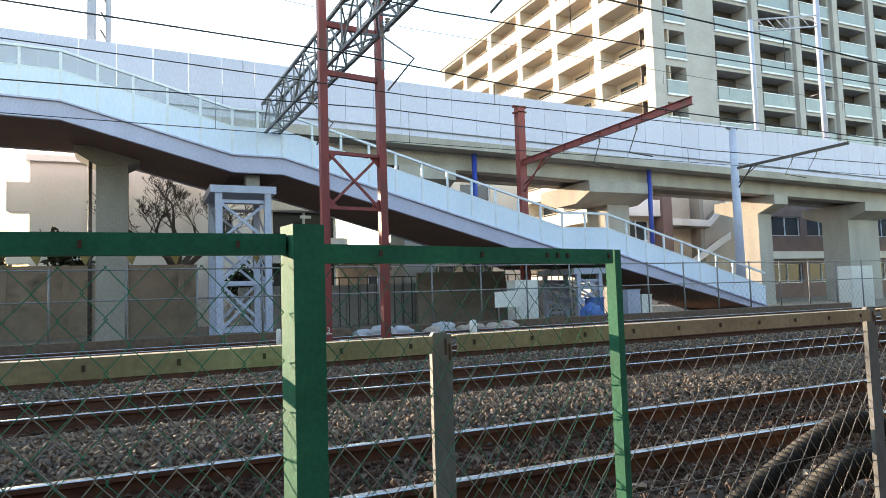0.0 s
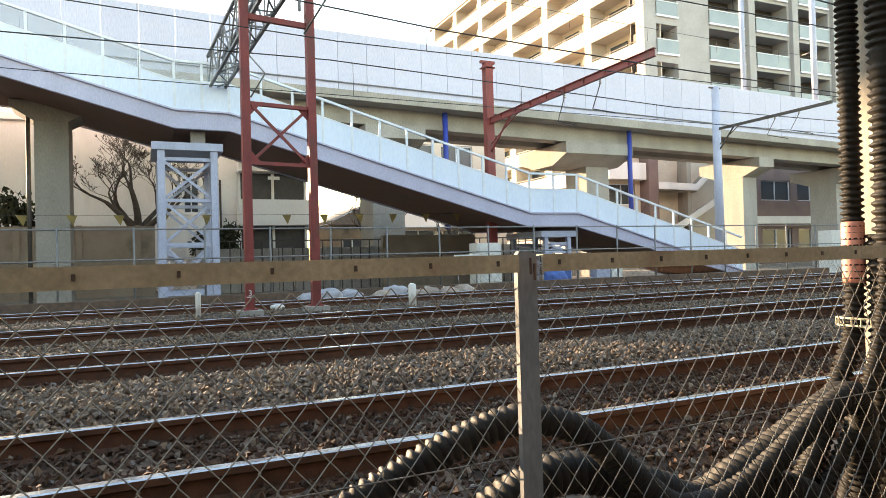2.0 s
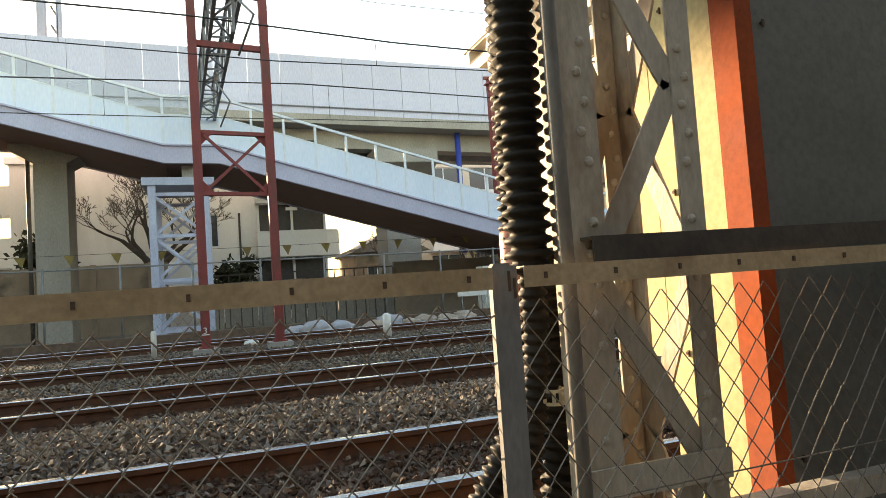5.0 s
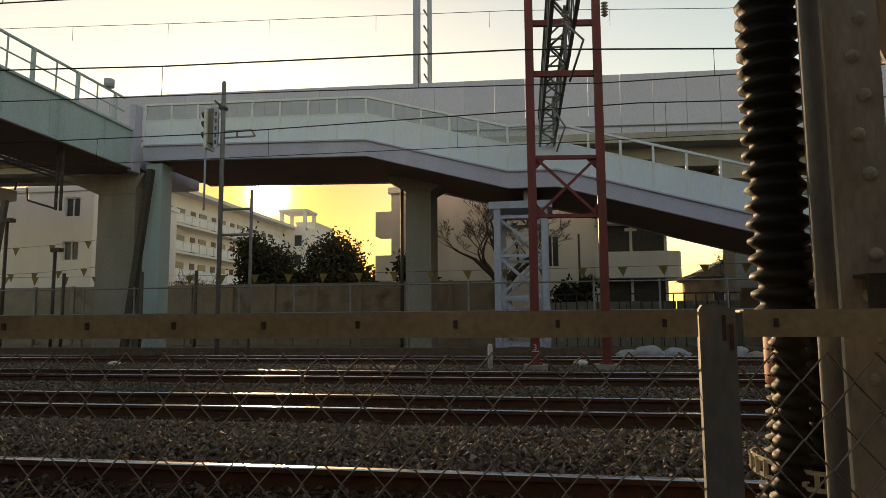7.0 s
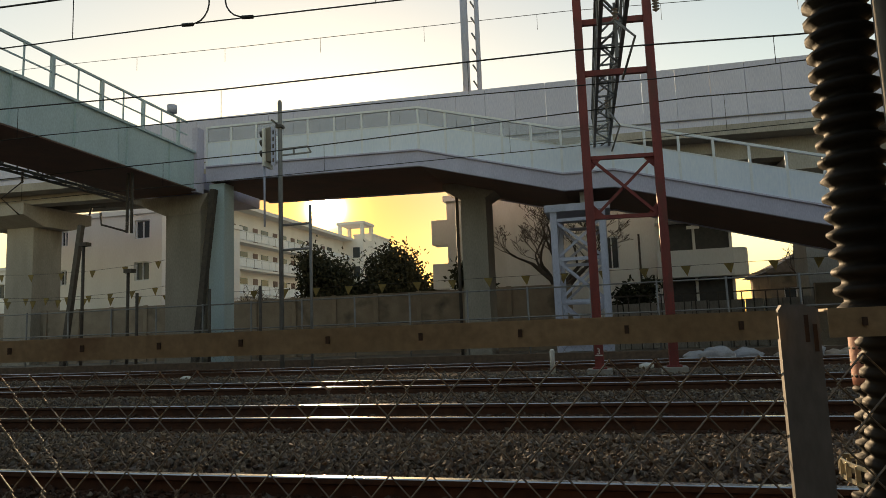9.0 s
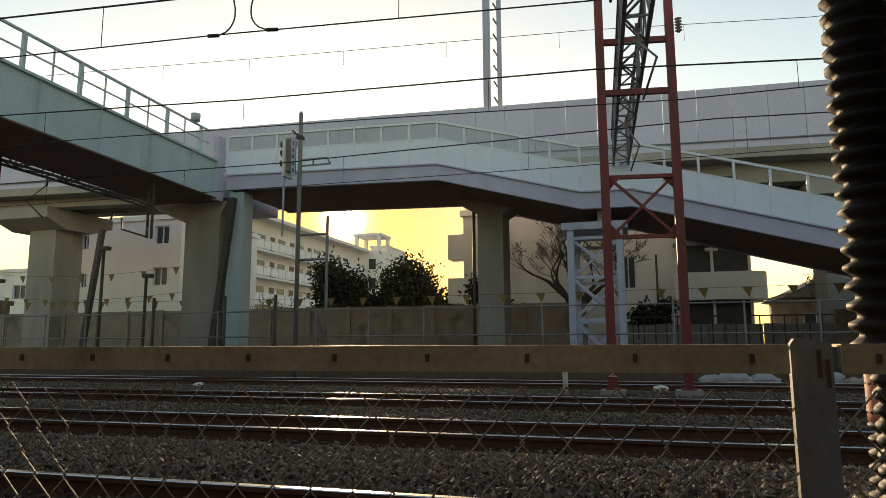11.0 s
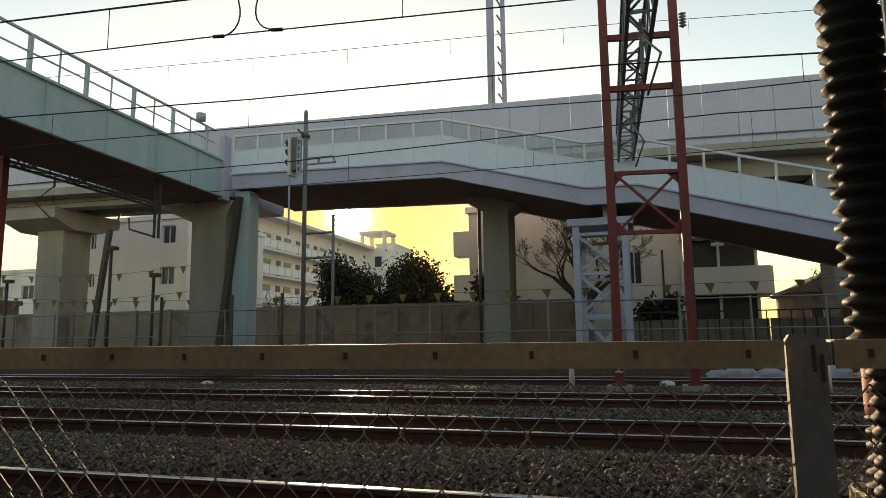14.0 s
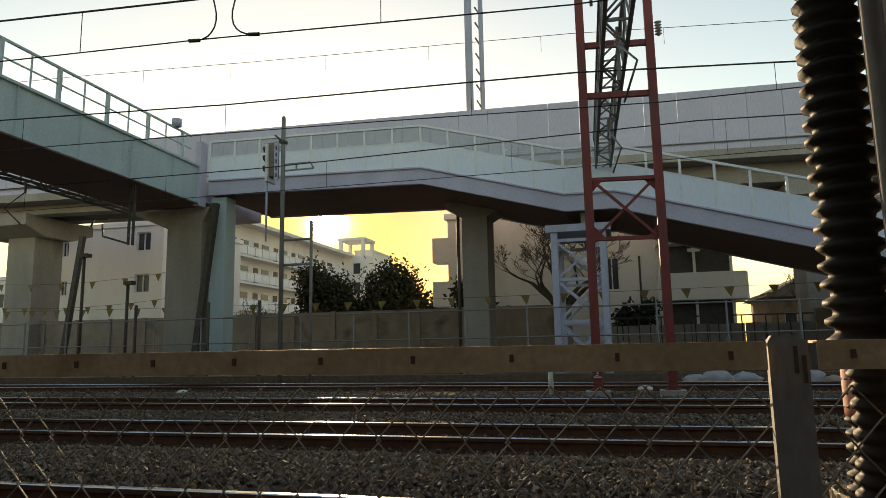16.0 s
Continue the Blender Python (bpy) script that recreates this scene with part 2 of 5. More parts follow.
M_WHITE = material("white_paint", (0.75, 0.73, 0.68), (0.66, 0.64, 0.58), 0.6, scale=10)
M_BLUE = material("blue_paint", (0.03, 0.06, 0.35), (0.025, 0.045, 0.27), 0.5)
M_LILAC = material("pale_lilac_steel", (0.45, 0.47, 0.58), (0.38, 0.4, 0.5), 0.55, scale=3, fine=50, streak=3, stain=(0.3, 0.3, 0.36), amount=0.25)
M_FLAG = material("yellow_flag", (0.26, 0.18, 0.05), (0.17, 0.12, 0.04), 0.8)
M_PANE = glass("smoked_pane", (0.35, 0.4, 0.42), 0.7)
M_INSUL = material("brown_insulator", (0.32, 0.26, 0.22), (0.24, 0.19, 0.16), 0.25)
M_SIGNALBACK = material("signal_brown", (0.2, 0.17, 0.13), (0.15, 0.125, 0.1), 0.6, 0.2, scale=8)
# dark neutral grey, so the added walls behind the camera bounce little light
M_BACKWALL = material("unseen_wall_grey", (0.11, 0.115, 0.125), (0.08, 0.085, 0.09), 0.9, scale=1.5, fine=30, streak=3)
M_ROOF = material("roof_tile", (0.16, 0.14, 0.13), (0.11, 0.1, 0.09), 0.8)
M_BLUESHEET = material("blue_sheet", (0.06, 0.14, 0.4), (0.05, 0.1, 0.3), 0.6, bump=0.4)


# ---- mesh helpers ----
def box(bm, x0, x1, y0, y1, z0, z1):
    v = [bm.verts.new((x, y, z)) for x in (x0, x1) for y in (y0, y1) for z in (z0, z1)]
    for f in ((0, 1, 3, 2), (4, 6, 7, 5), (0, 4, 5, 1), (2, 3, 7, 6), (0, 2, 6, 4), (1, 5, 7, 3)):
        bm.faces.new([v[i] for i in f])


def frame_of(p, q, up=(0, 0, 1)):
    d = (Vector(q) - Vector(p)).normalized()
    u = Vector(up)
    if abs(d.dot(u)) > 0.97:
        u = Vector((0, 1, 0))
    s = d.cross(u).normalized()
    return d, s, s.cross(d)


def bar(bm, p, q, w, h, up=(0, 0, 1)):
    """A straight bar of rectangular section w by h from p to q."""
    _, s, u = frame_of(p, q, up)
    a = [[bm.verts.new(Vector(e) + s * (w / 2 * i) + u * (h / 2 * j)) for i, j in ((-1, -1), (1, -1), (1, 1), (-1, 1))] for e in (p, q)]
    for k in range(4):
        bm.faces.new((a[0][k], a[0][(k + 1) % 4], a[1][(k + 1) % 4], a[1][k]))
    bm.faces.new(a[0][::-1])
    bm.faces.new(a[1])


def angle_bar(bm, p, q, w, t, side, face):
    """A steel angle from p to q: two flanges of width w, thickness t, along the directions side and face."""
    s, f = Vector(side).normalized(), Vector(face).normalized()
    p, q = Vector(p), Vector(q)
    section = [(0, 0), (w, 0), (w, t), (t, t), (t, w), (0, w)]
    a = [[bm.verts.new(e + s * i + f * j) for i, j in section] for e in (p, q)]
    n = len(section)
    for k in range(n):
        bm.faces.new((a[0][k], a[0][(k + 1) % n], a[1][(k + 1) % n], a[1][k]))
    bm.faces.new(a[0][::-1])
    bm.faces.new(a[1])


def tube(bm, points, r, n=8, cap=True):
    """A round tube through points; r is one radius or one for each point."""
    pts = [Vector(p) for p in points]
    rs = [r] * len(pts) if isinstance(r, (int, float)) else list(r)
    rings = []
    u = None
    for i, p in enumerate(pts):
        d = (pts[min(i + 1, len(pts) - 1)] - pts[max(i - 1, 0)]).normalized()
        if u is None:
            u = d.orthogonal().normalized()
        u = (u - d * u.dot(d)).normalized()
        s = d.cross(u)
        rings.append([bm.verts.new(p + (u * math.cos(2 * math.pi * k / n) + s * math.sin(2 * math.pi * k / n)) * rs[i]) for k in range(n)])
    for a, b in zip(rings, rings[1:]):
        for k in range(n):
            bm.faces.new((a[k], a[(k + 1) % n], b[(k + 1) % n], b[k]))
    if cap:
        bm.faces.new(rings[0][::-1])
        bm.faces.new(rings[-1])


def prism(bm, outline, y0, y1):
    """An outline of (x, z) pushed from y0 to y1."""
    a = [bm.verts.new((x, y0, z)) for x, z in outline]
    b = [bm.verts.new((x, y1, z)) for x, z in outline]
    n = len(outline)
    for k in range(n):
        bm.faces.new((a[k], b[k], b[(k + 1) % n], a[(k + 1) % n]))
    bm.faces.new(a[::-1])
    bm.faces.new(b)


def mesh_of(name, bm, mat, smooth=False, bevel=0.0):
    if bevel:
        bmesh.ops.bevel(bm, geom=[e for e in bm.edges if e.calc_face_angle(0) > 0.6], offset=bevel, segments=2, affect="EDGES", profile=0.7)
    bmesh.ops.recalc_face_normals(bm, faces=bm.faces)
    me = bpy.data.meshes.new(name)
    bm.to_mesh(me)
    bm.free()
    me.materials.append(mat)
    if smooth:
        me.shade_smooth()
    return me


def thing(name, label, category, group="", kind="", at=(0, 0, 0)):
    ob = new(name)
    ob.location = at
    ob.empty_display_size = 0.1
    return tagged(ob, label, category, group, kind)


def solid(name, bm, mat, label, category, group="", kind="", smooth=False, bevel=0.0):
    return tagged(new(name, mesh_of(name, bm, mat, smooth, bevel)), label, category, group, kind)


def part(name, bm, mat, parent, label="", smooth=False, bevel=0.0):
    ob = new(name, mesh_of(name, bm, mat, smooth, bevel))
    ob.parent = parent
    return tagged(ob, label)


def piece(name, me, parent, at=(0, 0, 0)):
    ob = new(name, me)
    ob.parent = parent
    ob.location = at
    return ob


def slim(points, mat, r, name, parent=None, n=6, label="", smooth=True):
    bm = bmesh.new()
    tube(bm, points, r, n)
    if parent is None:
        return new(name, mesh_of(name, bm, mat, smooth))
    return part(name, bm, mat, parent, label, smooth)


rng = random.Random(4)

# ---- ground and ballast ----
bm = bmesh.new()
g = [(-400, -0.62), (-1.75, -0.62), (-1.0, -0.34), (-0.75, -0.17), (5.9, -0.17), (11.5, -0.12), (15.0, -0.2), (26.0, -0.2), (900, -0.2)]
rows_x = (-600, -60, -20, 0, 20, 60, 600)
grid = [[bm.verts.new((x, y, z)) for y, z in g] for x in rows_x]
for a, b in zip(grid, grid[1:]):
    for k in range(len(g) - 1):
        bm.faces.new((a[k], b[k], b[k + 1], a[k + 1]))
solid("ground", bm, M_GROUND, "brown trackside soil and gravel reaching the horizon", "ground", kind="structure")


TRACKS = (0.5335, 4.3335, 7.97, 12.6)


def bed_height(y):
    """Height of the ballast across the tracks."""
    near = min(abs(y - c) for c in TRACKS)
    h = -0.135 if near < 1.0 else -0.135 + 0.07 * math.sin(min(1.0, (near - 1.0) / 0.5) * math.pi / 2)
    if y < -0.55:
        h -= (-0.55 - y) * 0.42
    return h


bm = bmesh.new()
ys = [i * 0.1 - 1.6 for i in range(166)]
xs = [-60 + i * 1.5 for i in range(81)]
grid = [[bm.verts.new((x, y, bed_height(y) - 0.02 + 0.012 * noise.noise((x, y * 2, 0)))) for y in ys] for x in xs]
for a, b in zip(grid, grid[1:]):
    for k in range(len(ys) - 1):
        bm.faces.new((a[k], b[k], b[k + 1], a[k + 1]))
solid("ballast_bed", bm, M_BED, "dark packed ballast bed under the railway tracks", "ballast", kind="structure", smooth=True)


def stones(name, label, spots, size, mat, seed):
    """Loose angular stones at spots (n x 3), as one mesh."""
    r = np.random.RandomState(seed)
    n = len(spots)
    base = np.array([(1, 0, 0), (-1, 0, 0), (0, 1, 0), (0, -1, 0), (0, 0, 1), (0, 0, -1)], float)
    v = base[None] * r.uniform(0.55, 1.25, (n, 6, 1)) + r.uniform(-0.3, 0.3, (n, 6, 3))
    v *= (size * r.uniform(0.6, 1.35, (n, 1, 1))) * r.uniform(0.7, 1.2, (n, 1, 3))
    ang = r.uniform(0, 2 * np.pi, n)
    c, s = np.cos(ang)[:, None], np.sin(ang)[:, None]
    tilt = r.uniform(-0.9, 0.9, n)
    ct, st = np.cos(tilt)[:, None], np.sin(tilt)[:, None]
    x, y, z = v[..., 0], v[..., 1], v[..., 2]
    y, z = y * ct - z * st, y * st + z * ct
    x, y = x * c - y * s, x * s + y * c
    v = np.stack((x, y, z), -1) + spots[:, None]
    tri = np.array([(0, 2, 4), (2, 1, 4), (1, 3, 4), (3, 0, 4), (2, 0, 5), (1, 2, 5), (3, 1, 5), (0, 3, 5)])
    f = (tri[None] + (np.arange(n) * 6)[:, None, None]).reshape(-1, 3)
    me = bpy.data.meshes.new(name)
    me.from_pydata(v.reshape(-1, 3).tolist(), [], f.tolist())
    me.materials.append(mat)
    return tagged(new(name, me), label, "ballast", kind="stuff")


def scatter(n, x0, x1, y0, y1, seed, keep):
    r = np.random.RandomState(seed)
    p = np.stack((r.uniform(x0, x1, n), r.uniform(y0, y1, n)), -1)
    return np.array([(x, y, bed_height(y) + r.uniform(-0.02, 0.022)) for x, y in p if keep(y, r.rand())])


def in_track(y):
    return min(abs(y - c) for c in TRACKS) < 0.93


# pale stones are thinned on the near shoulder to imitate its shade
def plain(y, u):
    return (not in_track(y) and (y > -0.35 or u < 0.22)) or u < 0.1


# below y -0.35 the dark rusty stones stand for shade by the fence
def rusty(y, u):
    return in_track(y) or u < (0.85 if y < -0.35 else 0.06)


stones("ballast_stone", "grey and brown crushed ballast stones between the tracks", np.concatenate((
    scatter(56000, -6, 7, -1.5, 3.6, 1, plain), scatter(44000, -12, 12, 3.4, 9.9, 2, plain), scatter(16000, -26, 26, 4.5, 12.0, 3, plain))), 0.0245, M_STONE, 7)
stones("rust_shade_ballast_stone", "rust-stained ballast stones between the rails, also darkening the shaded shoulder by the fence", np.concatenate((
    scatter(34000, -6, 8, -1.5, 2.0, 4, rusty), scatter(32000, -14, 14, 3.2, 9.2, 5, rusty), scatter(9000, -26, 26, 3.2, 13.6, 6, rusty))), 0.021, M_RUSTSHADE, 8)


# ---- railway tracks ----
def rail_mesh(x0, x1):
    bm = bmesh.new()
    half = [(0.0635, -0.153), (0.0635, -0.142), (0.012, -0.125), (0.009, -0.05), (0.0325, -0.037), (0.0325, -0.006)]
    outline = half + [(-a, b) for a, b in half[::-1]]
    a = [bm.verts.new((x0, y, z)) for y, z in outline]
    b = [bm.verts.new((x1, y, z)) for y, z in outline]
    n = len(outline)
    for k in range(n):
        bm.faces.new((a[k], b[k], b[(k + 1) % n], a[(k + 1) % n]))
    return bm


def head_mesh(x0, x1):
    bm = bmesh.new()
    outline = [(0.0325, -0.006), (0.024, 0.0), (-0.024, 0.0), (-0.0325, -0.006)]
    a = [bm.verts.new((x0, y, z)) for y, z in outline]
    b = [bm.verts.new((x1, y, z)) for y, z in outline]
    for k in range(4):
        bm.faces.new((a[k], b[k], b[(k + 1) % 4], a[(k + 1) % 4]))
    return bm


bm = bmesh.new()
box(bm, -0.11, 0.11, -1.0, 1.0, -0.3, -0.148)
sleeper_me = mesh_of("sleeper", bm, M_SLEEPER, bevel=0.015)
bm = bmesh.new()
box(bm, -0.05, 0.05, -0.1, 0.1, -0.149, -0.128)
tube(bm, [(0, 0.075, -0.13), (0, 0.075, -0.1)], 0.014, 6)
tube(bm, [(0, -0.075, -0.13), (0, -0.075, -0.1)], 0.014, 6)
clip_me = mesh_of("rail_clip", bm, M_RUST)
rail_me, top_me = mesh_of("rail", rail_mesh(-90, 130), M_RUST), mesh_of("running_surface", head_mesh(-90, 130), M_RAILTOP)
for i, c in enumerate(TRACKS):
    track = thing("railway_track", "narrow-gauge railway track with rusty rails and polished heads on ballast", "railway track", "parallel tracks", at=(0, c, 0))
    for s in (-0.5665, 0.5665):
        rail = piece("rail", rail_me, track, (0, s, 0))
        piece("running_surface", top_me, rail)
    for k in range(-16, 22) if i < 3 else ():
        piece("sleeper", sleeper_me, track, (k * 0.64 + 0.1 * i, 0, 0))
        if i < 2:
            for s in (-0.5665, 0.5665):
                piece("rail_clip", clip_me, track, (k * 0.64 + 0.1 * i, s, 0))


# ---- chain-link fence beside the camera ----
FY, FZ = -1.762, 0.907


def chain_link(name, x0, x1, z0, z1, y, parent, mat, w=0.074, h=0.09, r=0.002):
    """Interlocked zigzag wires as one mesh."""
    verts, faces = [], []
    n = int((x1 - x0) / (w / 2))
    m = int((z1 - z0) / (h / 2))
    for i in range(n):
        xa = x0 + i * w / 2
        prev = None
        for k in range(m + 1):
            side = (k + i) % 2
            px = xa + (w / 2 + 0.003) * side - 0.0015
            py = y + (0.0022 if (k % 2) == 0 else -0.0022) * (1 if i % 2 else -1)
            pz = z0 + k * h / 2
            px += 0.003 * math.sin(pz * 5 + i)
            base = len(verts)
            verts += [(px - r, py, pz), (px, py - r, pz), (px + r, py, pz), (px, py + r, pz)]
            if prev is not None:
                faces += [(prev + q, prev + (q + 1) % 4, base + (q + 1) % 4, base + q) for q in range(4)]
            prev = base
    me = bpy.data.meshes.new(name)
    me.from_pydata(verts, [], faces)
    me.materials.append(mat)
    ob = new(name, me)
    ob.parent = parent
    return ob


fence = thing("chain_link_fence", "weathered chain-link fence with angle-steel top rail beside the railway", "fence", at=(0, 0, 0))
POSTS = [-0.4 + (1.64 if k > 0 else 1.725) * k for k in range(-3, 4)]
bm = bmesh.new()
TOPZ = 0.915
prism(bm, [(-0.028, -0.62), (0.027, -0.62), (0.027, TOPZ - 0.006), (0.012, TOPZ - 0.005), (0.011, TOPZ), (-0.022, TOPZ), (-0.028, TOPZ - 0.009)], -0.012, 0.004)
post_me = mesh_of("post", bm, M_GALV, bevel=0.005)
bm = bmesh.new()
tube(bm, [(0, -0.004, 0), (0, 0.006, 0)], 0.0065, 6)
box(bm, -0.004, 0.004, -0.005, 0.0, -0.011, 0.009)
bolt_me = mesh_of("bolt", bm, M_BOLT)
bm = bmesh.new()
box(bm, -0.0032, 0.0032, -0.003, 0.003, -0.0062, 0.0062)
slot_me = mesh_of("bolt", bm, M_BOLT)
bm = bmesh.new()
box(bm, -0.0028, 0.0028, -0.0015, 0.0015, -0.02, 0.02)
post_slot_me = mesh_of("slot", bm, M_BOLT)
for k, x in enumerate(POSTS):
    post = piece("post", post_me, fence, (x, FY, 0))
    piece("slot", post_slot_me, post, (0.009, -0.012, TOPZ - 0.036))
    piece("slot", post_slot_me, post, (0.02, -0.012, TOPZ - 0.05))
    if k < len(POSTS) - 1:
        bay = POSTS[k + 1] - x
        bm = bmesh.new()
        angle_bar(bm, (0.034, 0.0, 0.043), (bay - 0.034, 0.0, 0.043), 0.042, 0.004, (0, 0, -1), (0, 1, 0))
        r_ = part("top_rail", bm, M_FENCERAIL, fence, bevel=0.001)
        r_.location = (x, FY - 0.03, FZ - 0.043)
        for b_ in range(10):
            piece("bolt", slot_me, r_, (0.08 + b_ * bay / 10, -0.001, 0.023))
chain_link("chain_link_mesh", -5.7, 4.6, -0.6, FZ - 0.03, FY + 0.012, fence, M_WIREMESH)
slim([(-5.7, FY + 0.012, 0.42), (4.7, FY + 0.012, 0.42)], M_WIREMESH, 0.002, "tension_wire", fence)
slim([(-5.7, FY + 0.012, -0.1), (4.7, FY + 0.012, -0.1)], M_WIREMESH, 0.002, "tension_wire", fence)

# the fence line runs slightly askew to the tracks
fence.matrix_world = Matrix.Translation((1.25, FY, 0)) @ Matrix.Rotation(0.025, 4, "Z") @ Matrix.Translation((-1.25, -FY, 0))

# green gate panel in front of the fence
GX0, GY0_, GX1, GY1_ = -2.525, -2.12, -1.65, -1.955
gate = thing("green_gate_panel", "green painted steel gate leaf standing ajar before the fence", "gate", at=(GX0, GY0_, 0))
gate.rotation_euler.z = math.atan2(GY1_ - GY0_, GX1 - GX0)
GL = math.hypot(GX1 - GX0, GY1_ - GY0_)
bm = bmesh.new()
box(bm, -0.031, 0.031, -0.031, 0.031, -0.62, 1.147)
part("post", bm, M_GREEN, gate, bevel=0.005)
bm = bmesh.new()
box(bm, GL - 0.024, GL, -0.015, 0.017, -0.5, 1.112)
part("stile", bm, M_GREEN, gate, bevel=0.003)
bm = bmesh.new()
box(bm, 0.034, GL - 0.032, -0.016, 0.016, 1.076, 1.112)
part("top_rail", bm, M_GREEN, gate, bevel=0.003)
for bx in (0.16, 0.42, 0.62, 0.655, 0.69, GL - 0.05):
    piece("bolt", slot_me, gate, (bx, -0.018, 1.095))
chain_link("wire_mesh", 0.034, GL - 0.032, -0.5, 1.076, 0, gate, M_GREEN, r=0.0012)
fixed = thing("green_gate_panel", "green painted steel panel fixed beside the gate post", "gate", at=(GX0, GY0_, 0))
bm = bmesh.new()
box(bm, -1.7, -0.034, -0.017, 0.017, 1.092, 1.13)
part("top_rail", bm, M_GREEN, fixed, bevel=0.003)
bm = bmesh.new()
box(bm, -1.76, -1.703, -0.028, 0.028, -0.62, 1.147)
part("post", bm, M_GREEN, fixed, bevel=0.004)
for bx in (-1.2, -0.7, -0.37, -0.12):
    piece("bolt", slot_me, fixed, (bx, -0.019, 1.11))
chain_link("wire_mesh", -1.7, -0.034, -0.5, 1.092, 0, fixed, M_GREEN, r=0.0012)


# ---- corrugated conduits and lattice mast ----
def smooth_path(points, step):
    """Even points along a Catmull-Rom curve."""
    pts = [Vector(p) for p in points]
    pts = [2 * pts[0] - pts[1], *pts, 2 * pts[-1] - pts[-2]]
    out = []
    for a, b, c, d in zip(pts, pts[1:], pts[2:], pts[3:]):
        n = max(2, int((c - b).length / step))
        for i in range(n):
            t = i / n
            out.append(0.5 * (2 * b + (c - a) * t + (2 * a - 5 * b + 4 * c - d) * t * t + (3 * b - a - 3 * c + d) * t ** 3))
    return out + [pts[-2]]


def corrugated(points, r, pitch=0.022):
    line = smooth_path(points, pitch / 5)
    walked, last, rs = 0.0, line[0], []
    for p in line:
        walked += (p - last).length
        last = p
        rs.append(r * (1 + 0.16 * math.tanh(2.2 * math.sin(2 * math.pi * walked / pitch))))
    bm = bmesh.new()
    tube(bm, line, rs, 14)
    return bm


def conduit(points, r, label, pitch=0.022):
    points = [(x + 0.012, y - 0.17, z + 0.055) for x, y, z in points]
    ob = solid("corrugated_conduit", corrugated(points, r, pitch), M_BLACK, label, "conduit", "cable conduits by the mast", smooth=True)
    return ob


conduit([(1.465, -1.2, 3.4), (1.46, -1.2, 1.6), (1.455, -1.2, 0.95), (1.452, -1.2, 0.65), (1.43, -1.2, 0.48), (1.37, -1.2, 0.36), (1.3, -1.2, 0.25), (1.1, -1.23, 0.0), (0.7, -1.26, -0.32)], 0.039, "black corrugated cable conduit running up the lattice mast", 0.027)
conduit([(1.395, -1.385, 3.4), (1.395, -1.385, 1.62), (1.395, -1.385, 1.1), (1.4, -1.38, 0.84)], 0.05, "thick black corrugated cable conduit running up the mast", 0.033)
conduit([(1.4, -1.378, 0.88), (1.41, -1.36, 0.72), (1.41, -1.345, 0.6), (1.395, -1.33, 0.45), (1.365, -1.31, 0.32), (1.28, -1.29, 0.13), (1.05, -1.28, -0.12), (0.7, -1.28, -0.36)], 0.031, "narrow black corrugated cable conduit below the thick one", 0.027)
conduit([(1.49, -1.285, 0.9), (1.495, -1.285, 0.6), (1.49, -1.28, 0.3), (1.44, -1.27, 0.0), (1.3, -1.25, -0.25), (1.1, -1.24, -0.42)], 0.046, "thick black corrugated cable conduit rising behind the strap", 0.03)
conduit([(1.58, -1.29, 3.4), (1.58, -1.29, 1.0), (1.57, -1.29, 0.3), (1.52, -1.27, -0.1), (1.5, -1.2, -0.45)], 0.04, "black corrugated cable conduit beside the steel mast", 0.03)
conduit([(-1.75, -1.4, -0.4), (-1.42, -1.5, -0.03), (-1.1, -1.52, 0.165), (-0.81, -1.52, 0.29), (-0.58, -1.52, 0.38), (-0.38, -1.52, 0.425), (-0.18, -1.51, 0.37), (0.0, -1.48, 0.23), (0.2, -1.46, 0.08), (0.42, -1.45, 0.07), (0.62, -1.45, 0.14), (0.96, -1.43, 0.29), (1.15, -1.4, 0.3), (1.3, -1.3, 0.1), (1.36, -1.2, -0.2)], 0.037, "thick black corrugated conduit looping behind the fence", 0.026)
conduit([(-0.35, -1.4, -0.42), (-0.1, -1.4, -0.1), (0.2, -1.36, 0.0), (0.6, -1.32, -0.05), (0.95, -1.28, -0.22), (1.25, -1.25, -0.42)], 0.058, "black corrugated conduit lying on the ballast shoulder", 0.03)
conduit([(-1.0, -1.38, -0.35), (-0.6, -1.38, 0.02), (-0.3, -1.38, 0.18), (-0.12, -1.38, 0.21), (0.17, -1.38, 0.12), (0.36, -1.38, 0.04), (0.55, -1.38, 0.1), (0.78, -1.37, 0.17), (1.0, -1.36, 0.25), (1.17, -1.34, 0.28), (1.29, -1.31, 0.2), (1.36, -1.27, -0.05), (1.38, -1.24, -0.4)], 0.054, "thick black corrugated conduit looping low behind the fence", 0.03)
conduit([(-0.1, -1.33, -0.45), (0.1, -1.34, -0.15), (0.35, -1.34, -0.02), (0.63, -1.34, 0.02), (0.85, -1.33, -0.02), (1.02, -1.31, -0.12), (1.2, -1.28, -0.4)], 0.055, "thick black corrugated conduit lying low behind the fence", 0.03)
bm = bmesh.new()
tube(bm, [(1.465, -1.37, 0.755), (1.466, -1.37, 0.775), (1.467, -1.37, 1.0), (1.467, -1.37, 1.01)], [0.042, 0.044, 0.044, 0.041], 20)
solid("pink_tape_wrap", bm, M_PINK, "pink protective tape wrapped round the cable conduit", "tape wrap", smooth=True)
bm = bmesh.new()
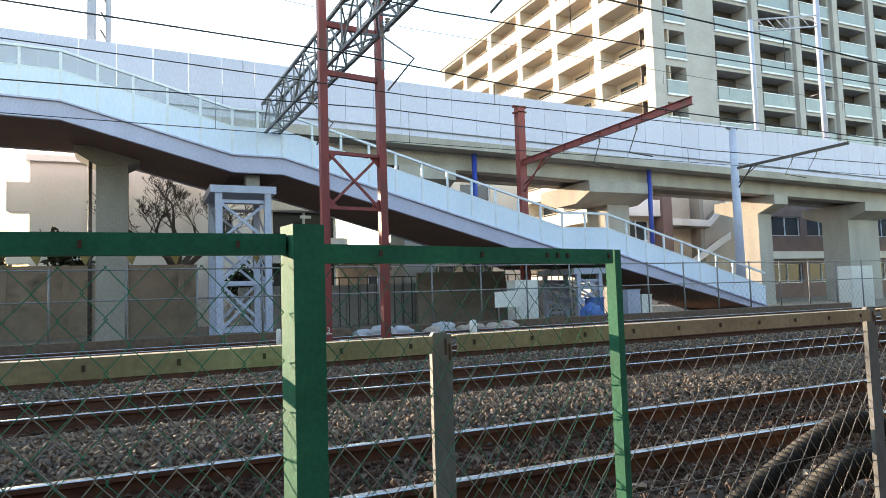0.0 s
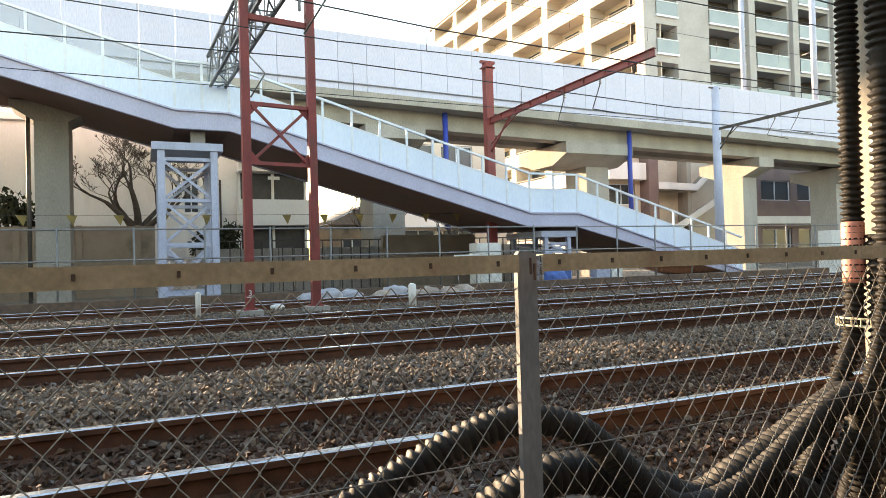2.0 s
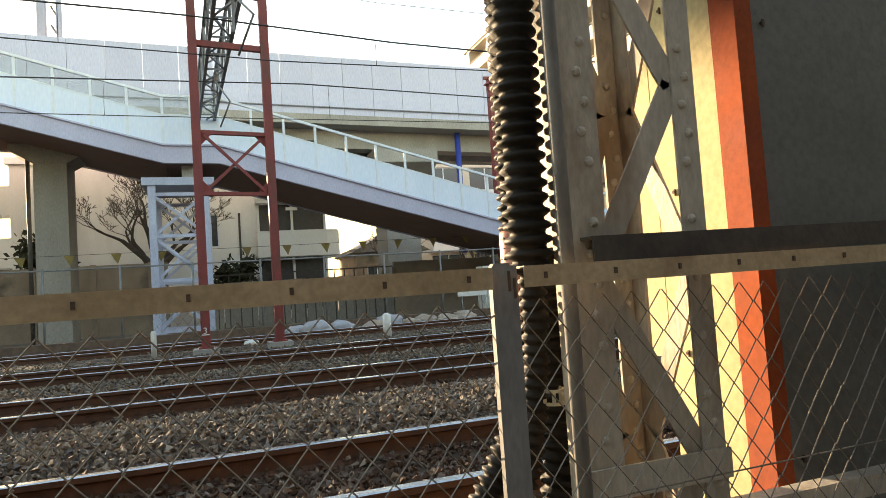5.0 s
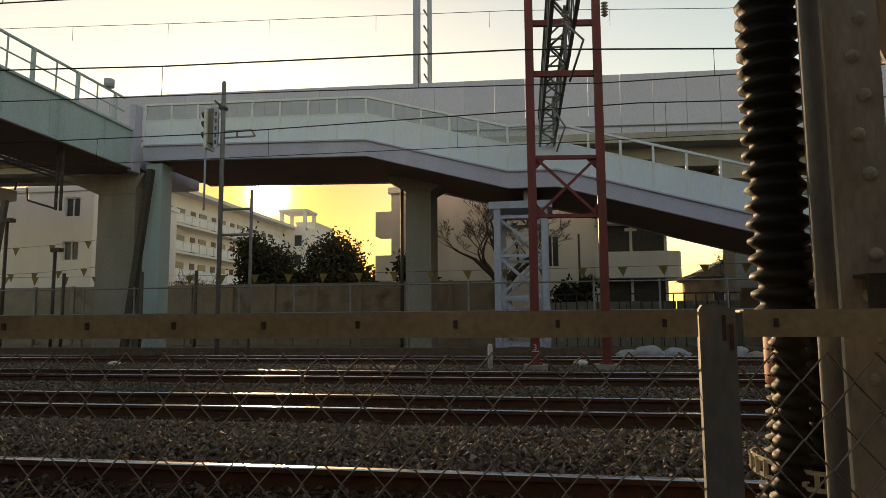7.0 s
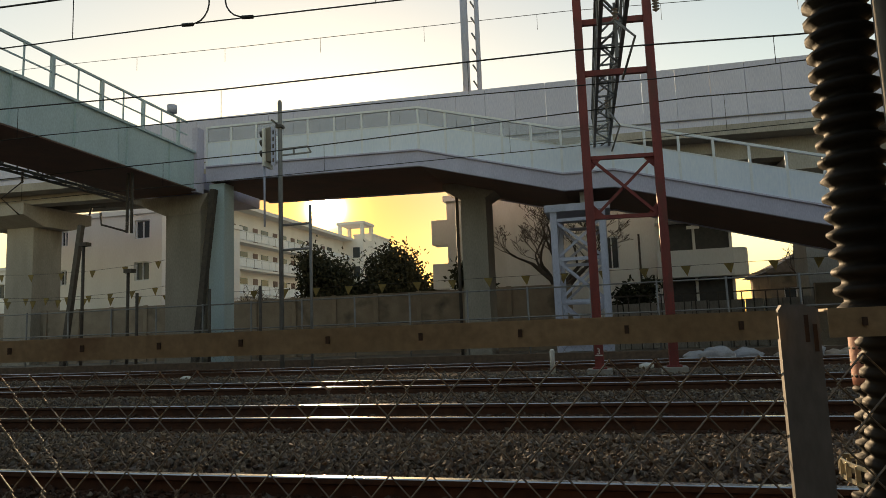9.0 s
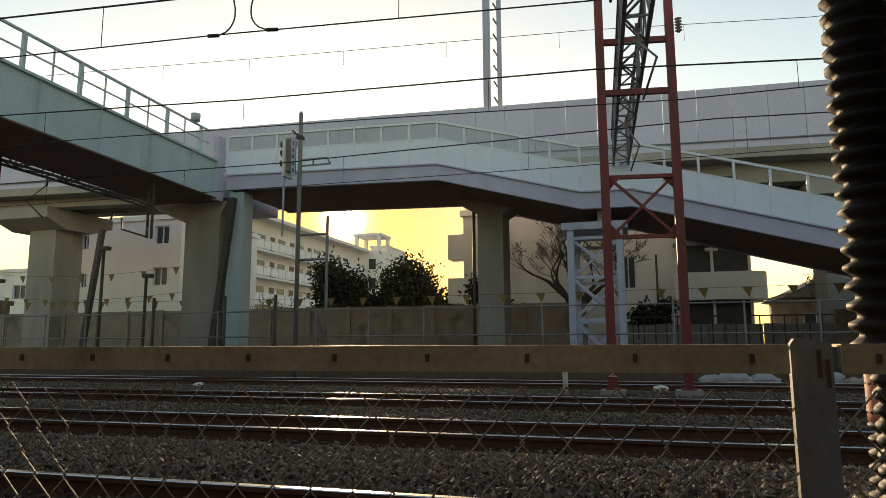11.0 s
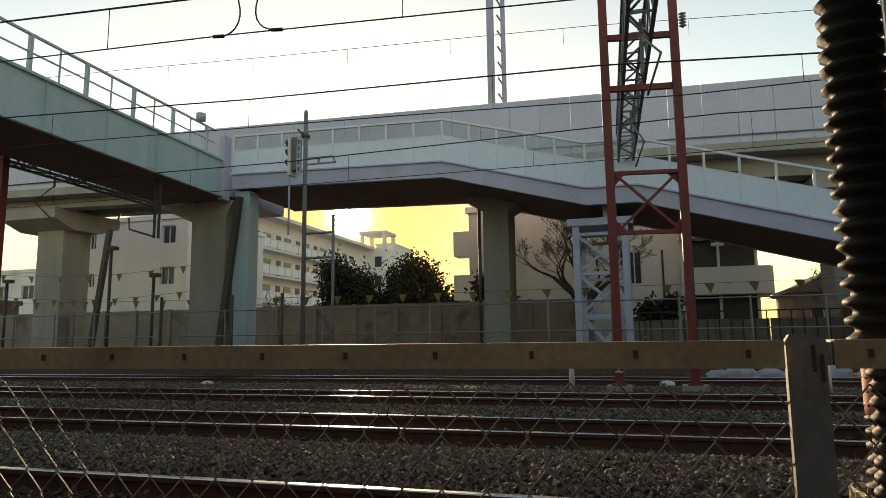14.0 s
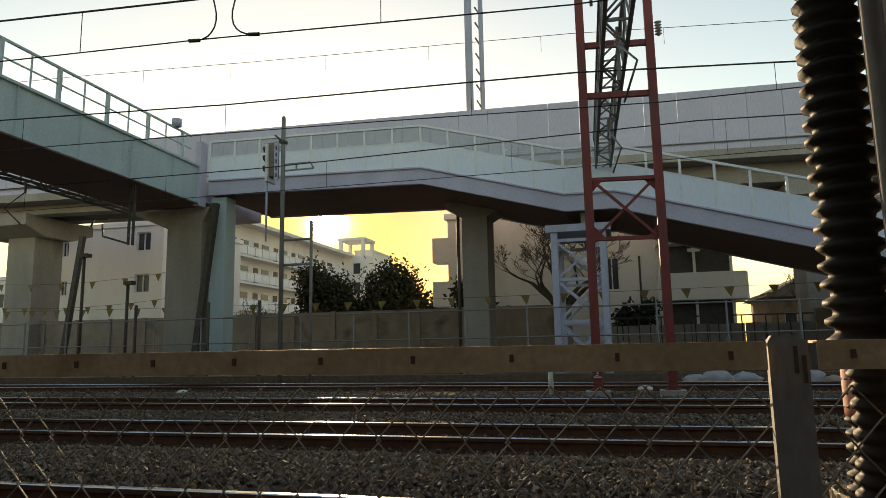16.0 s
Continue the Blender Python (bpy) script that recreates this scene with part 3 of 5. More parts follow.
for k in range(20):
    a0, a1 = 2 * math.pi * k / 20, 2 * math.pi * (k + 1) / 20
    p = [(1.438 + 0.045 * math.cos(a) - 0.025 * math.sin(a), -1.44 + 0.115 * math.sin(a)) for a in (a0, a1)]
    bar(bm, (*p[0], 0.613), (*p[1], 0.613), 0.003, 0.008)
    bar(bm, (*p[0], 0.583), (*p[1], 0.583), 0.003, 0.008)
    bar(bm, (p[0][0], p[0][1], 0.581), (p[0][0], p[0][1], 0.615), 0.009, 0.003)
solid("perforated_strap", bm, M_STRAP, "pale perforated steel strap tying the conduits together", "strap")

mast = thing("lattice_mast", "cream painted riveted lattice steel mast with rust stains", "mast", at=(0.045, -0.095, 0.03))
MX0, MX1, MY0 = 1.425, 1.8, -1.555
BX0, MY1 = 1.53, -1.24
bm = bmesh.new()
tube(bm, [(0, 0.003, 0), (0, -0.003, 0), (0, -0.007, 0), (0, -0.0095, 0)], [0.0125, 0.012, 0.0085, 0.003], 8)
rivet_me = mesh_of("rivet", bm, M_LATTICE)
for x, y, sx, sy in ((MX0, MY0, 1, 1), (MX1, MY0, -1, 1), (BX0, MY1, 1, -1), (MX1, MY1, -1, -1)):
    bm = bmesh.new()
    angle_bar(bm, (x, y, -0.6), (x, y, 7.3), 0.09 if x == MX0 else 0.066, 0.009, (sx, 0, 0), (0, sy, 0))
    leg = part("leg", bm, M_LATTICE, mast, bevel=0.002)
    for k in range(62):
        if k % 6 != 4:
            piece("rivet", rivet_me, leg, (x + sx * ((0.045 if x == MX0 else 0.028) + 0.014 * (k % 2)), y if sy > 0 else y - 0.009, -0.5 + k * 0.07))
for k in range(17):
    z0 = -0.5 + k * 0.45
    flip = k % 2
    corners = ((MX0 + 0.06, MY0 + 0.012), (MX1 - 0.06, MY0 + 0.012)), ((BX0 + 0.04, MY1 - 0.012), (MX1 - 0.06, MY1 - 0.012)), ((MX0 + 0.02, MY0 + 0.05), (BX0 + 0.005, MY1 - 0.05)), ((MX1 - 0.012, MY0 + 0.05), (MX1 - 0.012, MY1 - 0.05))
    for a, b in corners:
        a, b = (a, b) if flip else (b, a)
        bm = bmesh.new()
        bar(bm, (*a, z0), (*b, z0 + 0.45), 0.008, 0.06, (0, 0, 1))
        part("lacing_bar", bm, M_LATTICE, mast)
for z in (-0.3, 0.35, 1.7, 3.4):
    bm = bmesh.new()
    box(bm, MX0 - 0.005, MX1 + 0.005, MY0 - 0.012, MY0 - 0.004, z, z + 0.07)
    part("batten_plate", bm, M_LATTICE, mast)
slim([(MX0 - 0.035, MY0 - 0.03, -0.6), (MX0 - 0.035, MY0 - 0.03, 4.5)], M_GALV, 0.017, "earth_pipe", mast, 10, "grey earth cable pipe")
bm = bmesh.new()
angle_bar(bm, (1.49, -1.705, 0.965), (4.4, -1.705, 0.985), 0.06, 0.006, (0, 0, -1), (0, 1, 0))
solid("dark_steel_beam", bm, M_DARKSTEEL, "dark steel angle beam bolted across mast and cabinet", "steel beam", bevel=0.001)
bm = bmesh.new()
angle_bar(bm, (1.49, -1.705, 0.33), (4.4, -1.705, 0.34), 0.05, 0.006, (0, 0, -1), (0, 1, 0))
solid("steel_angle_beam", bm, M_LATTICE, "weathered steel angle beam low on the mast", "steel beam", bevel=0.001)

# tall equipment cabinet behind the mast
cab = thing("trackside_cabinet", "tall grey steel trackside cabinet with yellow side and orange edge", "cabinet", at=(0.085, -0.06, 0))
bm = bmesh.new()
box(bm, 2.01, 3.9, -1.49, -1.12, -0.62, 4.2)
part("body", bm, M_GREYCAB, cab, bevel=0.006)
bm = bmesh.new()
box(bm, 2.01, 3.9, -1.118, -1.0, 0.6, 1.6)
box(bm, 2.3, 3.8, -1.117, -1.03, -0.62, 0.599)
part("lower_body", bm, M_GREYCAB, cab, bevel=0.006)
bm = bmesh.new()
box(bm, 1.996, 2.008, -1.114, -1.01, 0.6, 1.6)
part("lower_side_panel", bm, M_YELLOW, cab, "pale yellow painted side panel", bevel=0.003)
bm = bmesh.new()
box(bm, 1.996, 2.008, -1.41, -1.118, -0.1, 4.2)
part("side_panel", bm, M_YELLOW, cab, "pale yellow painted side panel", bevel=0.003)
bm = bmesh.new()
box(bm, 2.008, 2.05, -1.506, -1.492, -0.3, 4.2)
box(bm, 1.992, 2.008, -1.506, -1.412, -0.3, 4.2)
part("corner_strip", bm, M_ORANGE, cab, "orange painted corner strip", bevel=0.002)
for z in (-0.2, 0.35, 0.96, 1.55, 2.3):
    piece("bolt", bolt_me, cab, (2.1, -1.494, z))
for z in (0.62, 1.12, 1.7):
    piece("bolt", bolt_me, cab, (1.994, -1.2, z))

# unseen walls added to close the place behind the camera and block sky light
bm = bmesh.new()
box(bm, -60, 60, -7.4, -7.0, -0.62, 6.5)
solid("unseen_wall_behind", bm, M_BACKWALL, "unseen dark grey wall added behind the camera to block sky light", "wall", kind="structure")
# taller unseen wall, added to dim fence, mast and conduits on the right
bm = bmesh.new()
box(bm, -0.5, 40, -6.6, -6.2, -0.62, 9.0)
solid("unseen_tall_wall_behind", bm, M_BACKWALL, "unseen tall dark grey wall added to darken the near fence and mast", "wall", kind="structure")


# ---- red portal tower and gantry ----
tower = thing("catenary_portal_tower", "red oxide painted two-legged steel portal tower with crossed bracing", "portal tower", at=(0, 0, 0))
TA, TB = Vector((0.6, 9.86, 0)), Vector((1.92, 10.05, 0))
across = (TB - TA).normalized()
for base in (TA, TB):
    bm = bmesh.new()
    bar(bm, base + Vector((0, 0, 0.02)), base + Vector((0, 0, 8.6)), 0.16, 0.2)
    box(bm, base.x - 0.13, base.x + 0.13, base.y - 0.13, base.y + 0.13, 0.02, 0.06)
    leg = part("leg", bm, M_RED, tower, bevel=0.008)
    for k in range(22):
        for s in (-0.05, 0.05):
            piece("rivet", bolt_me, leg, (base.x + s, base.y - 0.104, 0.15 + k * 0.06))
    bm = bmesh.new()
    box(bm, base.x - 0.22, base.x + 0.22, base.y - 0.25, base.y + 0.25, -0.25, 0.03)
    part("footing", bm, M_CONC, tower, "low concrete footing", bevel=0.015)
for z in (2.85, 4.0, 5.68, 6.72):
    bm = bmesh.new()
    bar(bm, TA + across * 0.07 + Vector((0, 0, z)), TB - across * 0.07 + Vector((0, 0, z)), 0.09, 0.11 if z > 5 else 0.07)
    part("crossbar", bm, M_RED, tower, bevel=0.006)
for z0, z1 in ((2.9, 3.95), (3.95, 2.9)):
    bm = bmesh.new()
    bar(bm, TA + across * 0.12 + Vector((0, 0.03 if z0 < z1 else -0.03, z0)), TB - across * 0.12 + Vector((0, 0.03 if z0 < z1 else -0.03, z1)), 0.03, 0.055)
    part("diagonal_brace", bm, M_RED, tower)
for base, sx in ((TA, 1), (TB, -1)):
    for z, sz in ((2.88, 1), (3.97, -1)):
        bm = bmesh.new()
        prism(bm, [(base.x + sx * 0.07, z), (base.x + sx * 0.27, z), (base.x + sx * 0.07, z + sz * 0.22)], base.y - 0.01, base.y + 0.01)
        part("gusset", bm, M_RED, tower)


def insulator(parent, at, n=5, r=0.07, down=True):
    bm = bmesh.new()
    x, y, z = at
    pts, rs = [], []
    for k in range(n):
        for dz, q in ((0, 0.35), (0.012, 1.0), (0.03, 0.5), (0.05, 0.35)):
            pts.append((x, y, z - (k * 0.06 + dz)))
            rs.append(r * q)
    tube(bm, pts, rs, 12)
    return part("insulator", bm, M_INSUL, parent, "brown ribbed insulator", smooth=True)


insulator(tower, (2.08, 9.9, 7.05))
digit = bpy.data.curves.new("number", "FONT")
digit.body, digit.size, digit.extrude = "3", 0.16, 0.002
digit.materials.append(M_WHITE)
mark = new("number", digit)
mark.parent = tower
mark.matrix_local = pose(TA.x - 0.045, TA.y - 0.112, 0.3, 90)
tagged(mark, "white painted number")
bm = bmesh.new()
box(bm, TA.x - 0.07, TA.x + 0.07, TA.y - 0.11, TA.y - 0.1, 0.27, 0.29)
part("number_underline", bm, M_WHITE, tower)


def gantry_x(y):
    return 1.41 - 0.045 * y


gantry = thing("catenary_gantry", "grey lattice truss gantry spanning above the railway tracks", "gantry", at=(0, 0, 0))
GY0, GY1, GZ0, GZ1, GW = -1.1, 17.5, 6.12, 7.12, 0.42
for dx in (0, GW):
    for z in (GZ0, GZ1):
        bm = bmesh.new()
        bar(bm, (gantry_x(GY0) + dx, GY0, z), (gantry_x(GY1) + dx, GY1, z), 0.07, 0.07)
        part("chord", bm, M_GALV, gantry, bevel=0.004)
bays = 19
for k in range(bays):
    ya, yb = GY0 + (GY1 - GY0) * k / bays, GY0 + (GY1 - GY0) * (k + 1) / bays
    za, zb = (GZ0, GZ1) if k % 2 else (GZ1, GZ0)
    for dx in (0, GW):
        bm = bmesh.new()
        bar(bm, (gantry_x(ya) + dx, ya, za), (gantry_x(yb) + dx, yb, zb), 0.035, 0.045)
        bar(bm, (gantry_x(yb) + dx, yb, GZ0), (gantry_x(yb) + dx, yb, GZ1), 0.03, 0.04)
        part("web_member", bm, M_GALV, gantry)
    for z in (GZ0, GZ1):
        bm = bmesh.new()
        bar(bm, (gantry_x(ya) + (0 if k % 2 else GW), ya, z), (gantry_x(yb) + (GW if k % 2 else 0), yb, z), 0.03, 0.035)
        bar(bm, (gantry_x(yb), yb, z), (gantry_x(yb) + GW, yb, z), 0.03, 0.035)
        part("cross_lacing", bm, M_GALV, gantry)
# hangers and insulators under the gantry
for c, r0, low in ((0.53, 0.06, 5.5), (4.33, 0.06, 5.24), (7.97, 0.06, 5.18), (12.6, 0.05, 5.78)):
    x = gantry_x(c) + GW / 2
    bm = bmesh.new()
    bar(bm, (x, c, GZ0), (x, c, low), 0.045, 0.045)
    part("hanger", bm, M_GALV, gantry)
    insulator(gantry, (x, c, GZ0 - 0.1), 4, r0)
    slim([(x, c, GZ0 - 0.3), (x + 0.25, c - 0.9, GZ0 - 1.0), (x + 0.05, c - 0.1, GZ0 - 1.35)], M_GALV, 0.02, "pull_off_arm", gantry)
insulator(gantry, (gantry_x(9) - 0.15, 9.0, 7.6), 6, 0.08)
slim([(gantry_x(9) - 0.15, 9.0, 7.1), (gantry_x(9) - 0.15, 9.0, 7.7)], M_GALV, 0.03, "hanger", gantry)


# a second portal stands beyond the overpass
copy_thing(tower, Matrix.Translation((-17.34, 0.55, 0)))
far_gantry = copy_thing(gantry, Matrix.Translation((-17.45, 0.55, 0)))
for member in far_gantry.children:
    if member.name.split(".")[0] in ("chord", "web_member", "cross_lacing", "hanger", "pull_off_arm"):
        member.material_slots[0].link = "OBJECT"
        member.material_slots[0].material = M_DARKSTEEL
tagged(far_gantry, "dark lattice truss gantry beyond the overpass", "gantry")


# ---- overhead wires ----
def along(points, x):
    for (xa, za), (xb, zb) in zip(points, points[1:]):
        if x <= xb:
            return za + (zb - za) * (x - xa) / (xb - xa)
    return points[-1][1]


CATENARY = (
    (0.53, [(-60, 6.4), (-8, 5.5), (3, 5.55), (12, 5.1), (100, 5.8)], [(-60, 5.5), (-8, 4.9), (3, 4.7), (100, 4.9)]),
    (4.33, [(-60, 6.6), (-8, 5.76), (-4.2, 5.55), (0, 5.42), (4.7, 5.29), (7.1, 5.22), (10.3, 5.08), (30, 5.2), (100, 5.8)], [(-60, 5.8), (-7.9, 5.12), (-4.1, 4.97), (0.7, 4.71), (10, 4.68), (100, 4.9)]),
    (7.97, [(-60, 6.8), (-12.2, 5.9), (-6.1, 5.6), (0.56, 5.41), (3.9, 5.17), (8.7, 5.0), (16, 4.85), (60, 5.4), (100, 5.8)], [(-60, 5.7), (-10.2, 5.16), (-3, 4.93), (1.9, 4.74), (10, 4.76), (100, 4.95)]),
    (12.6, [(-60, 6.3), (-8, 5.7), (3, 5.85), (14, 5.45), (100, 5.8)], [(-60, 5.3), (0, 5.0), (100, 5.1)]),
)
for y, top_line, low_line in CATENARY:
    wire = thing("overhead_wire", "dark overhead catenary with messenger and contact wire", "overhead wire", "overhead wires", at=(0, 0, 0))
    slim([(x, y, z) for x, z in top_line], M_WIRE, 0.015, "messenger_wire", wire, 5)
    slim([(x, y, z) for x, z in low_line], M_WIRE, 0.01, "contact_wire", wire, 5)
    for k in range(-11, 18):
        x = k * 4.85 - 1.25 if y > 5 else k * 4.45 - 1.6
        slim([(x, y, along(top_line, x)), (x, y, along(low_line, x))], M_WIRE, 0.006, "dropper", wire, 4)
    if y == 4.33:
        for x0, s in ((-3.96, -1), (-3.6, 1)):
            slim(smooth_path([(x0, y, along(top_line, x0)), (x0 - 0.06 * s, y, 5.3), (x0 - 0.04 * s, y, 5.12), (x0 + 0.06 * s, y, 5.0), (x0 + 0.2 * s, y, along(low_line, x0))], 0.1), M_WIRE, 0.011, "jumper_cable", wire, 5)
            slim([(x0 + 0.18 * s, y, along(low_line, x0)), (x0 + 0.34 * s, y, along(low_line, x0 + 0.34 * s))], M_WIRE, 0.025, "clamp", wire, 6)


# ---- bracket-arm poles ----
def bracket_pole(x, y, z_top, arm_y, arm_z, mat, r, label, square):
    pole = thing("catenary_pole", label, "pole", at=(0, 0, 0))
    if square:
        bm = bmesh.new()
        bar(bm, (x, y, -0.2), (x, y, z_top), 2 * r, 2 * r)
        part("shaft", bm, mat, pole, bevel=0.02)
        bm = bmesh.new()
        bar(bm, (x - 0.3, y, z_top), (x + 0.3, y, z_top), 0.1, 0.1)
        bar(bm, (x - 0.25, y, z_top - 0.22), (x + 0.25, y, z_top - 0.22), 0.3, 0.05)
        bar(bm, (x - 0.2, y, z_top - 0.4), (x + 0.2, y, z_top - 0.4), 0.05, 0.05)
        part("head_plate", bm, mat, pole)
        bm = bmesh.new()
        for dz in (0.0, 0.2):
            bar(bm, (x, y - r, arm_z + dz), (x, arm_y, arm_z + dz), 0.11, 0.02)
        bar(bm, (x, y - r, arm_z + 0.1), (x, arm_y, arm_z + 0.1), 0.02, 0.18)
        part("arm", bm, mat, pole, "red steel channel bracket arm")
        for k in range(1, 9):
            ya = y + (arm_y - y) * k / 9
            bm = bmesh.new()
            box(bm, x - 0.05, x + 0.05, ya - 0.008, ya + 0.008, arm_z + 0.011, arm_z + 0.189)
            part("stiffener", bm, mat, pole)
    else:
        bm = bmesh.new()
        tube(bm, [(x, y, -0.2), (x, y, z_top)], [r * 1.15, r * 0.85], 16)
        part("shaft", bm, mat, pole, smooth=True)
        bm = bmesh.new()
        bar(bm, (x, y, arm_z), (x, arm_y, arm_z), 0.09, 0.12)
        part("arm", bm, M_DARKSTEEL, pole, "dark steel bracket arm")
        bm = bmesh.new()
        bar(bm, (x - 0.4, y, z_top - 0.05), (x + 0.3, y, z_top - 0.05), 0.07, 0.07)
        part("head_bar", bm, M_DARKSTEEL, pole)
    bm = bmesh.new()
    bar(bm, (x, y - 0.05, arm_z - 1.1), (x, y + (arm_y - y) * 0.18, arm_z), 0.05, 0.05)
    bar(bm, (x, y - 0.05, arm_z - 0.8), (x, y + (arm_y - y) * 0.24, arm_z), 0.03, 0.03)
    part("strut", bm, mat if square else M_DARKSTEEL, pole)
    for f in (0.55, 0.75):
        ya = y + (arm_y - y) * f
        insulator(pole, (x, ya, arm_z), 3, 0.05)
        slim([(x, ya, arm_z - 0.15), (x + 0.1, ya + 0.5, arm_z - 0.75), (x, ya - 0.6, arm_z - 1.1)], M_DARKSTEEL, 0.018, "pull_off_arm", pole)
    return pole


bracket_pole(10.62, 18.5, 8.2, 9.7, 5.88, M_RED, 0.15, "red oxide steel catenary pole with long solid bracket arm", True)
bracket_pole(23.75, 20.0, 8.73, 14.2, 6.7, M_LILAC, 0.2, "pale lilac steel catenary pole with dark bracket arm", False)


# ---- footbridge stair ----
stair = thing("footbridge_stair", "long pale footbridge stair with mauve girder and white railing", "footbridge", at=(0, 0, 0))
LINE = [(-12.6, 6.78), (-4.84, 6.58), (-0.34, 5.36), (1.15, 5.35), (11.4, 2.46), (13.45, 2.46), (21.8, 0.05)]
SY0, SY1, DEPTH = 17.0, 21.3, 0.52


def line_z(x):
    for (xa, za), (xb, zb) in zip(LINE, LINE[1:]):
        if x <= xb:
            return za + (zb - za) * (x - xa) / (xb - xa)
    return LINE[-1][1]


for (xa, za), (xb, zb) in zip(LINE, LINE[1:]):
    for y in (SY0, SY1):
        bm = bmesh.new()
        prism(bm, [(xa, za - DEPTH), (xb, max(zb - DEPTH, -0.2)), (xb, zb), (xa, za)], y, y + 0.16)
        prism(bm, [(xa, za - 0.03), (xb, zb - 0.03), (xb, zb + 0.02), (xa, za + 0.02)], y - 0.07, y + 0.16)
        part("side_girder", bm, M_MAUVE, stair)
    # soffit coloured darker and redder than the girders for shade and flare
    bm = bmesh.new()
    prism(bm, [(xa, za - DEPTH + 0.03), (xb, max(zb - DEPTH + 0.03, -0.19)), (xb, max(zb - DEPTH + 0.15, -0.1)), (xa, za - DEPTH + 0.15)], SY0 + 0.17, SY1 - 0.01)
    part("soffit_plate", bm, M_SOFFIT, stair, "steel soffit with shade and warm flare put into its brown")
    length = xb - xa
    n = max(1, round(length / 0.92))
    for y, sgn in ((SY0 + 0.06, -1), (SY1 + 0.08, 1)):
        for k in range(n):
            x0, x1 = xa + length * k / n, xa + length * (k + 1) / n
            z0, z1 = line_z(x0), line_z(x1 - 1e-6)
            bm = bmesh.new()
            prism(bm, [(x0 + 0.006, z0 + 0.02), (x1 - 0.006, z1 + 0.02), (x1 - 0.006, z1 + 0.85), (x0 + 0.006, z0 + 0.85)], y - 0.015, y + 0.015)
            part("side_panel", bm, M_PALE, stair, "pale blue-white side panel")
            if y < 18 and x1 <= 1.2:
                bm = bmesh.new()
                prism(bm, [(x0 + 0.03, z0 + 0.86), (x1 - 0.03, z1 + 0.86), (x1 - 0.03, z1 + 1.38), (x0 + 0.03, z0 + 1.38)], y - 0.003, y + 0.003)
                part("upper_pane", bm, M_PANE, stair, "smoked translucent upper pane")
            bm = bmesh.new()
            bar(bm, (x0, y, z0), (x0, y, z0 + 1.42), 0.07, 0.06)
            part("rail_post", bm, M_RAILWHITE, stair)
        bm = bmesh.new()
        bar(bm, (xa, y, za + 1.42), (xb, y, zb + 1.42), 0.09, 0.07)
        bar(bm, (xa, y + 0.001, za + 0.87), (xb, y + 0.001, zb + 0.87), 0.05, 0.04)
        part("handrail", bm, M_RAILWHITE, stair)
    if abs(zb - za) > 0.5:
        steps = int(abs(zb - za) / 0.165)
        bm = bmesh.new()
        for k in range(steps):
            x0 = xa + length * k / steps
            zt = za + (zb - za) * k / steps
            box(bm, x0, x0 + length / steps, SY0 + 0.2, SY1 - 0.05, zt - 0.26, zt - 0.06)
        part("stair_flight", bm, M_CONC, stair, "grey concrete stair flight")

# pier with haunched cap under the stair
bm = bmesh.new()
prism(bm, [(-4.12, -0.2), (-3.22, -0.2), (-3.22, 5.35), (-4.12, 5.35)], 19.6, 20.9)
stair_pier = thing("stair_pier", "brown-grey concrete pier with haunched cap under the stair", "pier")
part("column", bm, M_PIER, stair_pier, bevel=0.03)
bm = bmesh.new()
prism(bm, [(-3.22, 5.352), (-2.55, 5.75), (-2.55, 5.95), (-4.75, 5.95), (-4.75, 5.75), (-4.12, 5.352)], 19.58, 20.92)
part("cap", bm, M_PIER, stair_pier, bevel=0.02)
bm = bmesh.new()
tube(bm, [(-4.28, 19.7, -0.2), (-4.28, 19.7, 5.7)], 0.06, 10)
solid("drain_pipe", bm, M_DARKSTEEL, "dark drain pipe running down the stair pier", "pipe", smooth=True)

# lattice support under the landing
lat = thing("lattice_support", "pale lilac steel lattice trestle under the stair landing", "trestle", at=(0, 0, 0))


def trestle(parent, x0, x1, y0, y1, z_top, mat, w=0.2):
    for x in (x0, x1):
        for y in (y0, y1):
            bm = bmesh.new()
            bar(bm, (x, y, -0.2), (x, y, z_top), w, w)
            part("leg", bm, mat, parent, bevel=0.01)
    levels = [0.1, z_top * 0.36, z_top * 0.66, z_top - 0.25]
    for y in (y0, y1):
        for z in levels:
            bm = bmesh.new()
            bar(bm, (x0, y, z), (x1, y, z), 0.07, 0.1)
            part("tie", bm, mat, parent)
        for za, zb in zip(levels, levels[1:]):
            for a, b in ((x0, x1), (x1, x0)):
                bm = bmesh.new()
                bar(bm, (a, y + (0.02 if a == x0 else -0.02), za), (b, y + (0.02 if a == x0 else -0.02), zb), 0.03, 0.08)
                part("brace", bm, mat, parent)
    for x in (x0, x1):
        for za, zb in zip(levels, levels[1:]):
            bm = bmesh.new()
            bar(bm, (x, y0, za), (x, y1, zb), 0.03, 0.08)
            part("brace", bm, mat, parent)
    bm = bmesh.new()
    box(bm, x0 - 0.25, x1 + 0.25, y0 - 0.15, y1 + 0.15, z_top, z_top + 0.22)
    part("cap_beam", bm, mat, parent, bevel=0.01)


trestle(lat, -0.72, 0.72, 17.35, 19.6, 4.25, M_LILAC)
bm = bmesh.new()
box(bm, 0.1, 0.5, 17.4, 17.8, 4.47, 4.84)
part("bearing", bm, M_CONC, lat)
lat2 = thing("lattice_support", "pale lilac steel lattice trestle under the lower landing", "trestle", at=(0, 0, 0))
trestle(lat2, 12.2, 13.2, 17.35, 19.6, 1.6, M_LILAC, 0.16)

